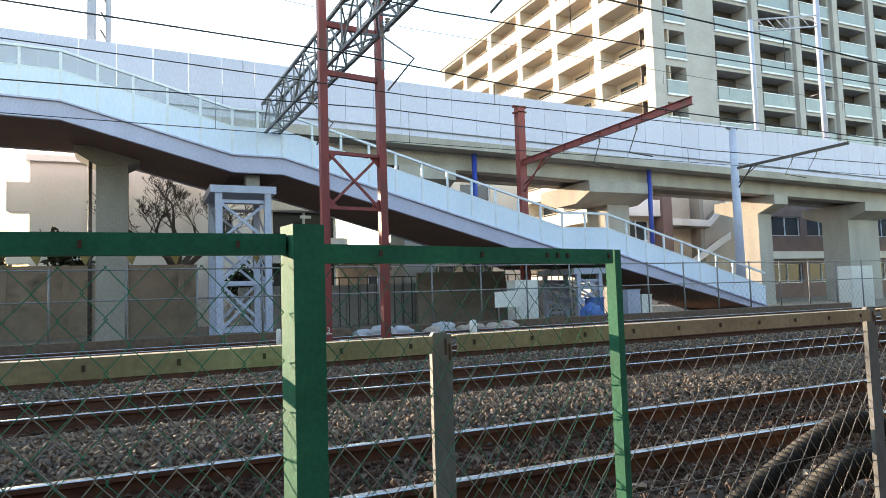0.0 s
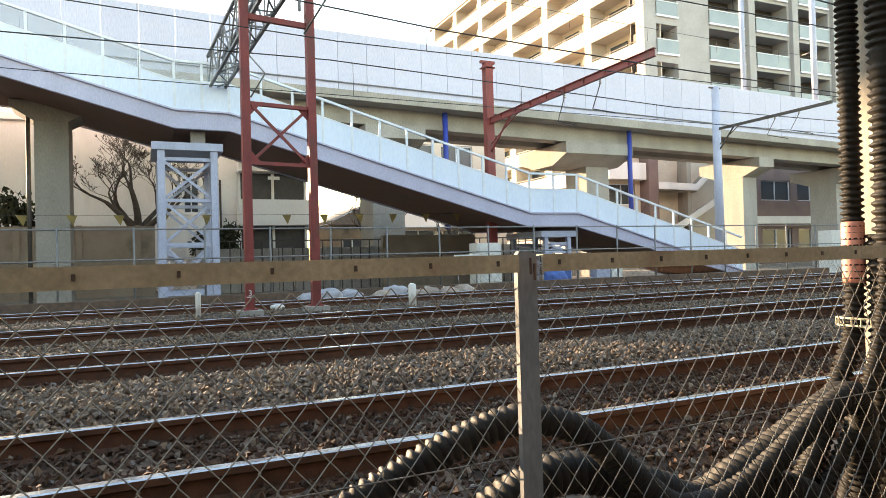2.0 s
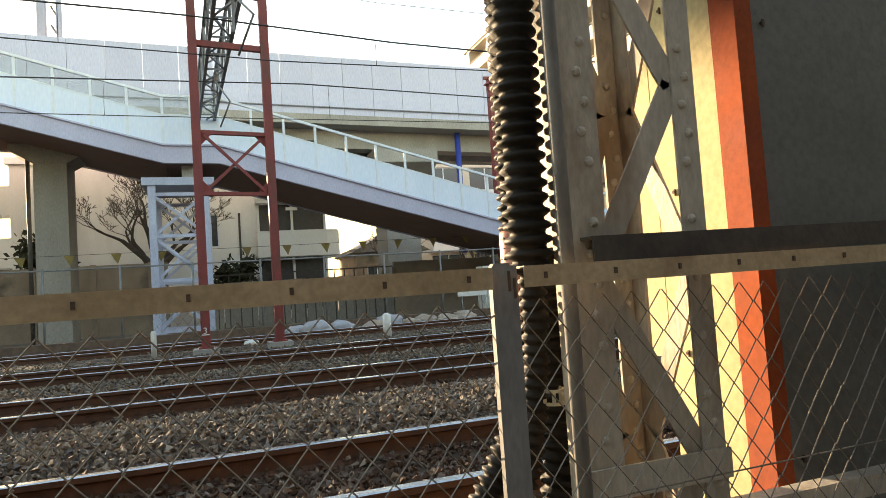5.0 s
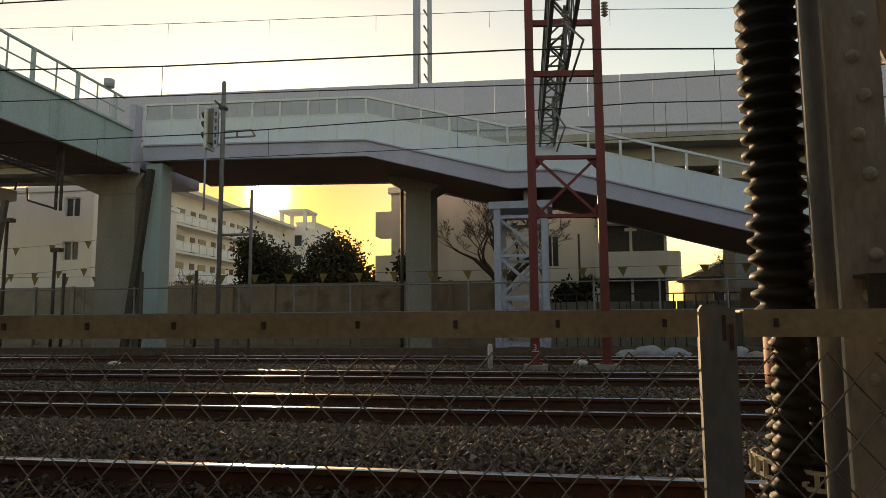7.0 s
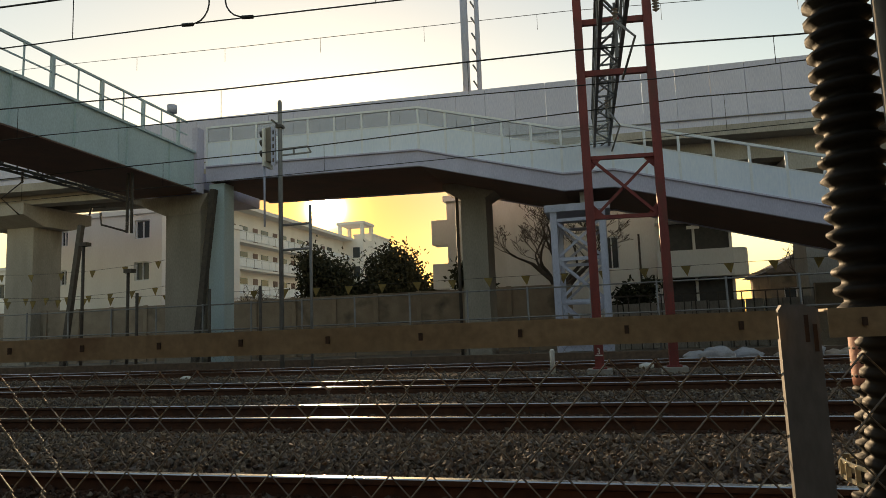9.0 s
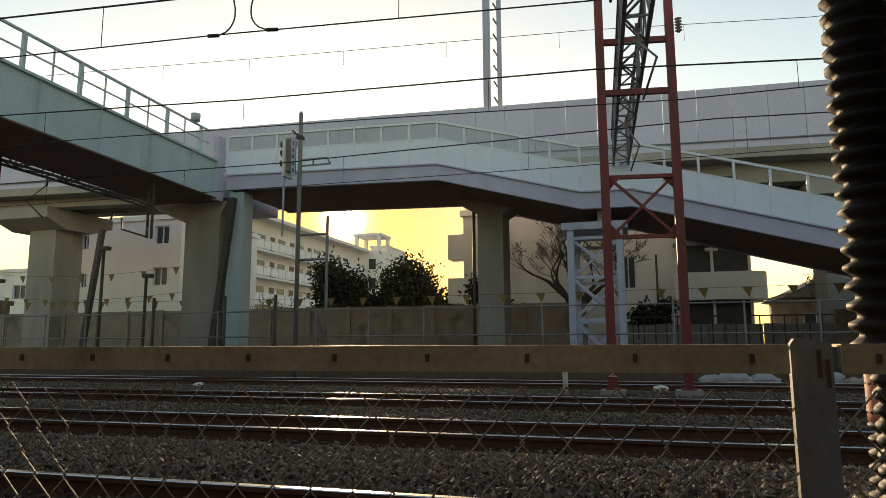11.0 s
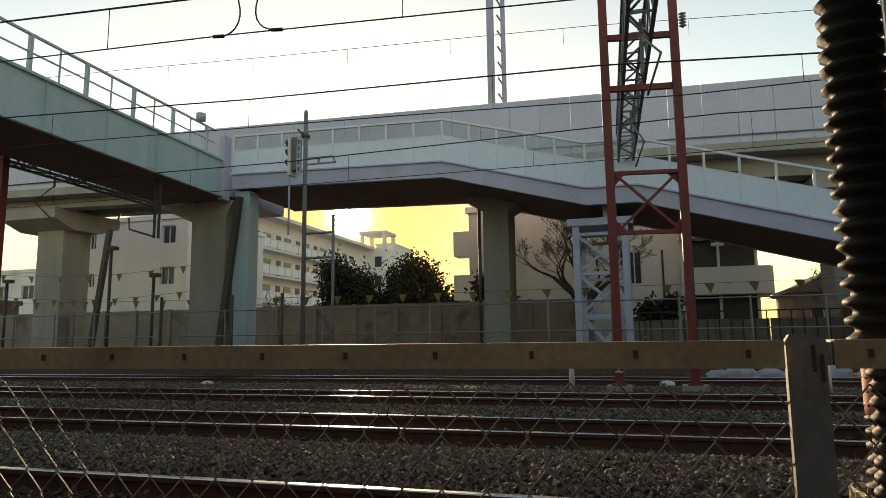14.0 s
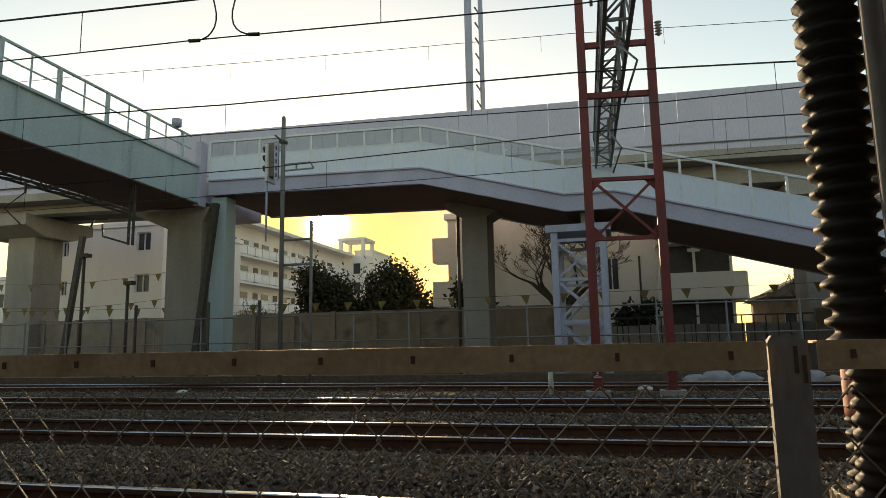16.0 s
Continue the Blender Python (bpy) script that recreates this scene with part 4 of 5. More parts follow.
# ---- overpass girder bridge crossing the tracks ----
over = thing("overpass_footbridge", "pale teal steel girder footbridge crossing over the tracks", "footbridge", at=(0, 0, 0))
OX0, OX1 = -15.1, -12.68
for x in (OX0, OX1):
    bm = bmesh.new()
    box(bm, x - 0.06, x + 0.06, -9.0, 17.3, 6.12, 7.37)
    girder = part("girder", bm, M_TEAL, over)
    for z0, z1, half in ((7.37, 7.44, 0.14), (6.085, 6.12, 0.15)):
        bm = bmesh.new()
        box(bm, x - half, x + half, -9.0, 17.3, z0, z1)
        part("flange", bm, M_TEAL, over)
    for k in range(13):
        bm = bmesh.new()
        box(bm, x + 0.061, x + 0.13, -8.5 + k * 2.0, -8.488 + k * 2.0, 6.125, 7.365)
        part("stiffener", bm, M_TEAL, over)
    for k in range(24):
        piece("rivet", bolt_me, girder, (x + 0.07, 13.3 + 0.12 * (k % 2), 6.3 + (k // 2) * 0.085))
    bm = bmesh.new()
    box(bm, x + 0.06, x + 0.075, 13.2, 13.55, 6.2, 7.3)
    part("splice_plate", bm, M_TEAL, over)
# deck underside, its shade and flare in the colour
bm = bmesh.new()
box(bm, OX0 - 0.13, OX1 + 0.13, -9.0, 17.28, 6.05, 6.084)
part("deck", bm, M_SOFFIT, over, "deck soffit with shade and warm flare put into its brown")
for x in (OX0, OX1 - 0.02):
    for z, w in ((8.4, 0.06), (7.95, 0.035)):
        bm = bmesh.new()
        bar(bm, (x, -9.0, z), (x, 16.6, z), w, w)
        part("handrail", bm, M_TEAL, over)
    y = 16.1
    k = 0
    while y > -9:
        bm = bmesh.new()
        w = 0.09 if k % 2 == 0 else 0.035
        bar(bm, (x, y, 7.42), (x, y, 8.4), w, w)
        part("rail_post", bm, M_TEAL, over)
        y -= 0.88
        k += 1
bm = bmesh.new()
over.location, over.rotation_euler = (0.1, 0, 0.06), (-0.0117, 0, 0.021)
tube(bm, [(OX1 + 0.02, 15.7, 8.45), (OX1 + 0.02, 15.7, 8.7)], [0.16, 0.16], 14)
part("floodlight", bm, M_LILAC, over, "grey round floodlight on the railing", smooth=True)
bm = bmesh.new()
box(bm, -15.3, -12.55, 17.16, 21.3, 6.2, 6.76)
part("landing", bm, M_MAUVE, over)
bm = bmesh.new()
box(bm, -12.72, -12.5, 16.9, 17.3, 6.0, 8.3)
part("corner_post", bm, M_MAUVE, over, bevel=0.02)
for (x0, x1, y0, y1, mat, nm) in ((-14.35, -12.95, 17.2, 18.6, M_PIER, "concrete"), ):
    bm = bmesh.new()
    prism(bm, [(x0, -0.2), (x1, -0.2), (x1, 5.2), (x0, 5.2)], y0, y1)
    over_pier = thing("overpass_pier", "brown-grey concrete pier carrying the overpass", "pier")
    part("column", bm, mat, over_pier, bevel=0.03)
    bm = bmesh.new()
    prism(bm, [(x1, 5.202), (x1 + 0.02, 5.4), (x1 + 0.3, 5.9), (x0 - 1.6, 5.9), (x0, 5.202)], y0 - 0.02, y1 + 0.02)
    part("cap", bm, mat, over_pier, bevel=0.02)
bm = bmesh.new()
bar(bm, (-12.3, 17.5, -0.2), (-12.3, 17.5, 6.2), 0.6, 0.6)
solid("steel_column", bm, M_TEAL, "pale teal square steel column under the landing", "column", bevel=0.02)
for xa, ya in ((-12.75, 16.6), (-21.9, 20.5)):
    bm = bmesh.new()
    bar(bm, (xa, ya, -0.2), (xa + 0.6, ya + 0.2, 5.9), 0.2, 0.2)
    solid("raking_strut", bm, M_DARKSTEEL, "dark raking steel strut beside the pier", "strut", bevel=0.01)

# ---- railway viaduct behind ----
PY = 22.8


def par_top(x):
    return 10.45 - 0.0232 * (x + 3)


via = thing("viaduct", "elevated concrete railway viaduct with grey panelled parapet", "viaduct", kind="structure", at=(0, 0, 0))
SLOPE = -0.0232
PW = 1.22
bm = bmesh.new()
v = []
for (x, zt) in ((0.008, 0.0), (PW - 0.008, SLOPE * PW)):
    for y in (0.0, 0.12):
        v += [bm.verts.new((x, y, zt - 2.35)), bm.verts.new((x, y, zt))]
for f in ((0, 1, 5, 4), (2, 6, 7, 3), (0, 2, 3, 1), (4, 5, 7, 6), (1, 3, 7, 5), (0, 4, 6, 2)):
    bm.faces.new([v[i] for i in f])
panel_me = mesh_of("parapet_panel", bm, M_PARAPET, bevel=0.006)
for k in range(-32, 72):
    piece("parapet_panel", panel_me, via, (k * PW, PY, par_top(k * PW)))
X0, X1 = -40, 90
bm = bmesh.new()
prism(bm, [(X0, par_top(X0) - 2.75), (X1, par_top(X1) - 2.75), (X1, par_top(X1) - 2.37), (X0, par_top(X0) - 2.37)], PY - 0.15, PY + 0.5)
part("edge_beam", bm, M_CONC, via)
bm = bmesh.new()
prism(bm, [(X0, par_top(X0) - 2.74), (X1, par_top(X1) - 2.74), (X1, par_top(X1) - 2.4), (X0, par_top(X0) - 2.4)], PY + 0.51, PY + 5.5)
part("deck_slab", bm, M_CONC, via)
for y in (23.6, 25.6):
    bm = bmesh.new()
    prism(bm, [(X0, par_top(X0) - 3.2), (5, par_top(5) - 3.2), (5, par_top(5) - 2.75), (X0, par_top(X0) - 2.75)], y, y + 0.8)
    part("deck_girder", bm, M_CONC, via)
    bm = bmesh.new()
    prism(bm, [(5, par_top(5) - 3.5), (X1, par_top(X1) - 3.5), (X1, par_top(X1) - 2.75), (5, par_top(5) - 2.75)], y, y + 0.8)
    part("deck_girder", bm, M_CONC, via)
bm = bmesh.new()
prism(bm, [(X0, par_top(X0) - 2.4), (X1, par_top(X1) - 2.4), (X1, par_top(X1)), (X0, par_top(X0))], PY + 5.3, PY + 5.5)
part("far_parapet", bm, M_PARAPET, via)
slim([(X0, PY - 0.06, par_top(X0) - 2.06), (X1, PY - 0.06, par_top(X1) - 2.06)], M_GALV, 0.028, "cable_pipe", via, 6, "thin grey cable pipe")
for x, w, left in ((-28.6, 0.85, 1.2), (8.7, 0.75, 0.6), (20.1, 0.7, 2.0), (30.95, 0.55, 0.0), (40.0, 1.5, 0.0), (52.0, 1.0, 0.0)):
    zt = par_top(x) - (3.52 if x > 5 else 3.22)
    pier = thing("viaduct_pier", "concrete viaduct pier with hammerhead cap", "pier", "viaduct piers", at=(0, 0, 0))
    bm = bmesh.new()
    box(bm, x - w, x + w, 24.4, 26.2, -0.2, zt - 0.9)
    part("column", bm, M_CONC if x > 0 else M_PIER, pier, bevel=0.05)
    bm = bmesh.new()
    vs = []
    for y, z0 in ((23.2, zt - 0.55), (24.4, zt - 1.0), (26.2, zt - 1.0), (27.6, zt - 0.55)):
        for xx in (x - w - left - 0.02, x + w + (0.6 if left else 0.02)):
            vs += [bm.verts.new((xx, y, z0)), bm.verts.new((xx, y, zt))]
    for a in range(3):
        i = a * 4
        bm.faces.new([vs[q] for q in (i, i + 4, i + 5, i + 1)])
        bm.faces.new([vs[q] for q in (i + 2, i + 3, i + 7, i + 6)])
        bm.faces.new([vs[q] for q in (i, i + 2, i + 6, i + 4)])
        bm.faces.new([vs[q] for q in (i + 1, i + 5, i + 7, i + 3)])
    bm.faces.new([vs[q] for q in (0, 1, 3, 2)])
    bm.faces.new([vs[q] for q in (12, 14, 15, 13)])
    part("cap", bm, M_CONC, pier)
for x in (11.0, 21.2):
    bm = bmesh.new()
    tube(bm, [(x, 23.2, 2.2), (x, 23.2, par_top(x) - 2.8)], 0.12, 12)
    solid("blue_drain_pipe", bm, M_BLUE, "deep blue drain pipe down the viaduct", "pipe", smooth=True)
# viaduct catenary masts
for x, h, d in ((-4.5, 17.0, 0.16), (29.6, 16.4, 0.13), (35.5, 18.6, 0.17)):
    m_ = thing("viaduct_mast", "pale galvanised catenary mast standing on the viaduct", "mast", at=(0, 0, 0))
    bm = bmesh.new()
    tube(bm, [(x, 23.4, par_top(x) - 2.3), (x, 23.4, h)], d, 14)
    part("shaft", bm, M_LILAC, m_, smooth=True)
    if x < 0:
        bm = bmesh.new()
        tube(bm, [(x + 0.55, 23.4, par_top(x) - 2.3), (x + 0.55, 23.4, h)], 0.1, 12)
        part("shaft", bm, M_LILAC, m_, smooth=True)
        for k in range(9):
            slim([(x + 0.3, 23.4, h - 0.3 - k * 0.7), (x + 0.55, 23.4, h - 0.75 - k * 0.7)], M_GALV, 0.04, "lacing", m_)
    elif x > 32:
        for z in (16.9, 17.6):
            slim([(x, 23.4, z), (x - 6.0, 23.4, z - 1.2)], M_LILAC, 0.05, "cross_arm", m_)
        for k in range(8):
            slim([(x - k * 0.75, 23.4, 16.9 - k * 0.15), (x - (k + 1) * 0.75, 23.4, 17.6 - (k + 1) * 0.15)], M_LILAC, 0.03, "lacing", m_)
wire = thing("overhead_wire", "thin overhead wire above the viaduct", "overhead wire", "overhead wires", at=(0, 0, 0))
high = [(-60, 16.6), (-24.6, 15.13), (-15.3, 14.62), (-6.7, 14.22), (-0.25, 13.91), (8.1, 13.27), (90, 11.5)]
slim([(x, 24.2, z) for x, z in high], M_WIRE, 0.014, "messenger_wire", wire, 5)
for k in range(-8, 14):
    slim([(k * 5.0 - 1.5, 24.2, along(high, k * 5.0 - 1.5)), (k * 5.0 - 1.5, 24.2, along(high, k * 5.0 - 1.5) - 0.7)], M_WIRE, 0.01, "dropper", wire, 4)
for x in (-4.5, 35.5):
    slim([(x, 23.4, along(high, x)), (x, 24.2, along(high, x))], M_GALV, 0.03, "support_arm", wire)

# ---- signal ----
sig = thing("railway_signal", "grey steel signal post with a colour-light signal head", "railway signal", at=(0, 0, 0))
SX, SYY = -7.95, 13.7
bm = bmesh.new()
tube(bm, [(SX, SYY, -0.2), (SX, SYY, 7.46), (SX, SYY, 7.52)], [0.065, 0.062, 0.03], 12)
part("post", bm, M_GALV, sig, smooth=True)
bm = bmesh.new()
box(bm, SX - 0.38, SX - 0.23, SYY - 0.12, SYY + 0.2, 5.75, 6.72)
part("signal_head", bm, M_SIGNALBACK, sig, "brown-grey signal head seen from its side", bevel=0.02)
bm = bmesh.new()
box(bm, SX - 0.46, SX - 0.385, SYY - 0.2, SYY + 0.28, 5.6, 6.68)
part("backing_board", bm, M_WHITE, sig, "pale backing board", bevel=0.01)
for z in (6.05, 6.36, 6.62):
    bm = bmesh.new()
    tube(bm, [(SX - 0.46, SYY + 0.04, z), (SX - 0.62, SYY + 0.04, z - 0.03)], [0.09, 0.1], 12)
    part("lens_hood", bm, M_DARKSTEEL, sig, smooth=True)
bm = bmesh.new()
for q in (SX - 0.21, SX - 0.115):
    box(bm, q, q + 0.025, SYY - 0.14, SYY - 0.1, 5.6, 6.75)
for k in range(6):
    box(bm, SX - 0.186, SX - 0.114, SYY - 0.13, SYY - 0.11, 5.62 + k * 0.2, 5.7 + k * 0.2)
part("ladder_plate", bm, M_LILAC, sig, "pale slotted plate")
bm = bmesh.new()
bar(bm, (SX, SYY - 0.07, 6.75), (SX - 0.22, SYY - 0.07, 6.95), 0.07, 0.05)
box(bm, SX - 0.09, SX + 0.09, SYY - 0.1, SYY + 0.1, 6.7, 6.78)
part("head_bracket", bm, M_DARKSTEEL, sig)
slim([(SX - 0.5, SYY, 3.9), (SX - 0.5, SYY, 5.62)], M_LILAC, 0.03, "cable_pipe", sig)
for z in (3.2, 3.9):
    slim([(SX, SYY, z), (SX + 0.9, SYY, z)], M_GALV, 0.035, "bracket", sig)
slim([(SX + 0.9, SYY, -0.2), (SX + 0.9, SYY, 4.4)], M_GALV, 0.045, "stay_post", sig)
bm = bmesh.new()
for a, b in (((SX + 0.06, SYY, 5.9), (SX + 0.95, SYY, 5.9)), ((SX + 0.06, SYY, 6.08), (SX + 0.85, SYY, 6.08)), ((SX + 0.85, SYY, 6.08), (SX + 0.95, SYY, 5.9)), ((SX + 0.42, SYY, 5.9), (SX + 0.42, SYY, 6.08))):
    bar(bm, a, b, 0.04, 0.04)
part("platform_rail", bm, M_GALV, sig)

# ---- wire bracket hanging under the overpass ----
hang = thing("catenary_bracket", "dark steel wire bracket hanging under the overpass", "bracket")
HX0, HY, HZ0, HZ1 = -13.2, 13.9, 4.1, 6.1
for hx, z0, z1 in ((HX0, HZ0, HZ1), (HX0 + 0.16, HZ0 - 0.02, HZ1)):
    bm = bmesh.new()
    bar(bm, (hx, HY, z0), (hx, HY, z1), 0.06, 0.06)
    part("drop_bar", bm, M_DARKSTEEL, hang)
slim([(HX0, HY, HZ0 + 0.04), (HX0 - 0.75, HY - 0.2, HZ0 + 0.28), (HX0 - 0.78, HY - 0.2, HZ0 + 0.62)], M_DARKSTEEL, 0.03, "registration_arm", hang)
slim([(HX0 - 0.6, HY - 0.2, HZ0 + 0.8), (HX0 - 1.1, HY - 0.2, HZ0 + 0.85), (HX0 - 1.2, HY - 0.2, HZ0 + 0.6)], M_DARKSTEEL, 0.03, "stay_rod", hang)
insulator(hang, (HX0 - 0.78, HY - 0.2, HZ0 + 0.66), 3, 0.05)
insulator(hang, (HX0 + 0.02, HY, HZ0 + 0.34), 2, 0.05)

# ---- small trackside things ----
for x, y in ((-0.3, 10.25), (4.05, 10.15)):
    bm = bmesh.new()
    tube(bm, [(x, y, -0.15), (x, y, 0.36), (x, y, 0.4)], [0.05 if x < 0 else 0.085, 0.05 if x < 0 else 0.085, 0.03], 12)
    solid("marker_post", bm, M_WHITE, "short white concrete marker post in the gravel", "marker post", "marker posts", smooth=True)
for x, y, s in ((3.2, 14.0, 0.42), (3.9, 14.3, 0.36), (4.7, 14.0, 0.3), (5.2, 14.4, 0.42), (5.7, 14.0, 0.28), (6.2, 14.3, 0.34), (2.75, 14.3, 0.3), (6.75, 14.1, 0.3), (7.3, 14.3, 0.36)):
    bm = bmesh.new()
    bmesh.ops.create_icosphere(bm, subdivisions=3, radius=1)
    for v in bm.verts:
        k = 1 + 0.3 * noise.noise(v.co * 2 + Vector((0, x, x))) + 0.1 * noise.noise(v.co * 5 + Vector((x * 7, y, 0)))
        v.co = Vector((v.co.x * s * 1.0 * k + x, v.co.y * s * 0.7 * k + y, max(-0.17, v.co.z * s * 0.55 * k + s * 0.28 - 0.15)))
    tan = x > 4.0 and x != 5.2
    solid("sandbag", bm, M_BAGTAN if tan else M_BAG, "dusty tan filled sack lying beside the track" if tan else "dusty white filled sack lying beside the track", "sack", "pile of sacks", smooth=True)
bm = bmesh.new()
bmesh.ops.create_icosphere(bm, subdivisions=3, radius=1)
for v in bm.verts:
    k = 1 + 0.3 * noise.noise(v.co * 2.3)
    v.co = Vector((v.co.x * 0.42 * k + 11.3, v.co.y * 0.3 * k + 15.4, max(-0.2, v.co.z * 0.4 * k + 0.12)))
solid("blue_tarpaulin_heap", bm, M_BLUESHEET, "crumpled blue tarpaulin heap beside the fence", "tarpaulin", smooth=True)
for x, y in ((7.0, 10.4), (1.5, 12.0), (-9.0, 11.0)):
    bm = bmesh.new()
    bmesh.ops.create_icosphere(bm, subdivisions=2, radius=0.12)
    for v in bm.verts:
        v.co = Vector((v.co.x * 1.4 + x, v.co.y + y, max(-0.14, v.co.z * 0.6 - 0.08)))
    solid("white_marker_stone", bm, M_WHITE, "small white painted marker stone in the ballast", "marker", smooth=True)
bm = bmesh.new()
box(bm, -40, 24, 14.75, 15.05, -0.2, 0.12)
solid("cable_trough", bm, M_SLEEPER, "low brown concrete cable trough beside the tracks", "cable trough", kind="structure")

# boundary fence behind the tracks
bfence = thing("boundary_fence", "grey pipe-rail boundary fence with thin posts behind the tracks", "fence", at=(0, 0, 0))
BFY = 15.9
bm = bmesh.new()
tube(bm, [(0, 0, -0.2), (0, 0, 1.95)], 0.028, 8)
bpost_me = mesh_of("post", bm, M_GALV, smooth=True)
for k in range(-22, 20):
    piece("post", bpost_me, bfence, (k * 1.75 + 0.3, BFY, 0))
for z in (1.9, 1.1):
    slim([(-40, BFY, z), (34, BFY, z)], M_GALV, 0.022, "pipe_rail", bfence)
chain_link("wire_mesh", -34, 30, -0.15, 1.1, BFY + 0.03, bfence, M_WIREMESH, 0.25, 0.3, 0.004)
for x in (-11.5, -9.7, -14.2):
    slim([(x, 15.6, -0.2), (x, 15.6, 2.4)], M_DARKSTEEL, 0.05, "lamp_stub", bfence)

# slim lamp posts behind the boundary fence
for lx, lz in ((-17.3, 4.26), (-15.4, 3.2), (-22.1, 3.22)):
    lamp = thing("lamp_post", "slim dark lamp post behind the boundary fence", "lamp post", "lamp posts")
    slim([(lx, 16.6, -0.2), (lx, 16.6, lz)], M_DARKSTEEL, 0.055, "shaft", lamp, 8)
    bm = bmesh.new()
    box(bm, lx - 0.1, lx + 0.22, 16.48, 16.72, lz, lz + 0.13)
    part("lamp_head", bm, M_DARKSTEEL, lamp, bevel=0.02)

# brown block wall and low concrete wall
bm = bmesh.new()
box(bm, -48, -0.8, 25.0, 25.25, -0.2, 2.5)
brown_wall = solid("wall_brown", bm, M_WALLBROWN, "brown block boundary wall behind the stair", "wall", kind="structure")
bm = bmesh.new()
box(bm, -0.1, 0.1, 24.93, 24.998, -0.2, 2.53)
pilaster_me = mesh_of("pilaster", bm, M_WALLBROWN)
for k in range(24):
    piece("pilaster", pilaster_me, brown_wall, (-47.4 + k * 2.0, 0, 0))
panel_fence = thing("wall_panel_fence", "grey concrete panel fence behind the stair", "wall", kind="structure")
bm = bmesh.new()
box(bm, 0, 0.58, 23.5, 23.62, -0.2, 1.5)
slab_me = mesh_of("panel", bm, M_CONC, bevel=0.012)
for k in range(26):
    piece("panel", slab_me, panel_fence, (0.6 + k * 0.62, 0, 0.012 * (k % 3)))
railing = thing("railing_dark", "dark steel railing on the concrete panel fence", "railing", kind="structure")
bm = bmesh.new()
bar(bm, (0, 23.3, -0.2), (0, 23.3, 1.77), 0.04, 0.04)
baluster_me = mesh_of("baluster", bm, M_DARKSTEEL)
for k in range(40):
    piece("baluster", baluster_me, railing, (1.0 + k * 0.4, 0, 0))
bm = bmesh.new()
bar(bm, (0.8, 23.3, 1.8), (17, 23.3, 1.8), 0.05, 0.05)
part("top_bar", bm, M_DARKSTEEL, railing)
# white notice board on the boundary fence and clutter under the stair
board = thing("notice_board", "plain white board tied to the boundary fence", "board")
bm = bmesh.new()
box(bm, 7.77, 8.7, 15.84, 15.865, 0.5, 1.02)
part("panel", bm, M_WHITE, board, bevel=0.006)
for bx in (7.9, 8.55):
    slim([(bx, 15.852, -0.2), (bx, 15.852, 0.51)], M_GALV, 0.02, "leg", board)
bm = bmesh.new()
box(bm, 7.4, 11.5, 21.6, 21.8, -0.2, 1.9)
solid("wall_low_dark", bm, M_WALLBROWN, "dark brown low wall under the stair", "wall", kind="structure")
for bx, bw, by, bh_, m_ in ((13.9, 0.6, 16.6, 0.95, M_LILAC), (14.65, 0.5, 16.7, 0.75, M_WHITE), (12.0, 0.55, 16.3, 0.7, M_BLUESHEET)):
    crate = thing("equipment_box", "small painted equipment box under the stair foot", "box", "boxes under the stair")
    bm = bmesh.new()
    box(bm, bx, bx + bw, by, by + 0.4, -0.2, bh_ - 0.05)
    part("body", bm, m_, crate, bevel=0.02)
    bm = bmesh.new()
    box(bm, bx - 0.02, bx + bw + 0.02, by - 0.02, by + 0.42, bh_ - 0.048, bh_)
    part("lid", bm, m_, crate, bevel=0.01)

# equipment boxes right of the stair foot
for x, w, h, m_, lab in ((8.9, 0.9, 1.0, M_WHITE, "white sheet-metal equipment box by the fence"), (26.5, 1.6, 1.3, M_WHITE, "white equipment cabinet beyond the stair foot"), (30.5, 1.3, 1.5, M_GREYTILE, "grey equipment cabinet beyond the stair foot")):
    cb = thing("equipment_cabinet", lab, "cabinet", "trackside cabinets", at=(0, 0, 0))
    bm = bmesh.new()
    box(bm, x, x + w, 16.4, 17.0, -0.2, h + 0.4)
    part("body", bm, m_, cb, bevel=0.03)
    bm = bmesh.new()
    box(bm, x + 0.08, x + w - 0.08, 16.37, 16.4, 0.1, h + 0.3)
    part("door", bm, m_, cb, bevel=0.01)


# ---- buildings ----
def wall_with_openings(bm, u0, u1, z0, z1, holes, put, depth):
    """A wall in the plane u-z with rectangular holes; put(u, d, z) maps to the world, d into the building."""
    us = sorted({u0, u1, *[h[0] for h in holes], *[h[1] for h in holes]})
    zs = sorted({z0, z1, *[h[2] for h in holes], *[h[3] for h in holes]})
    for ua, ub in zip(us, us[1:]):
        for za, zb in zip(zs, zs[1:]):
            cu, cz = (ua + ub) / 2, (za + zb) / 2
            if any(h[0] < cu < h[1] and h[2] < cz < h[3] for h in holes):
                continue
            bm.faces.new([bm.verts.new(put(u, 0, z)) for u, z in ((ua, za), (ub, za), (ub, zb), (ua, zb))])
    for a, b, c, d in holes:
        ring = [(a, c), (b, c), (b, d), (a, d)]
        for (ua, za), (ub, zb) in zip(ring, ring[1:] + ring[:1]):
            bm.faces.new([bm.verts.new(put(*q)) for q in ((ua, 0, za), (ub, 0, zb), (ub, depth, zb), (ua, depth, za))])


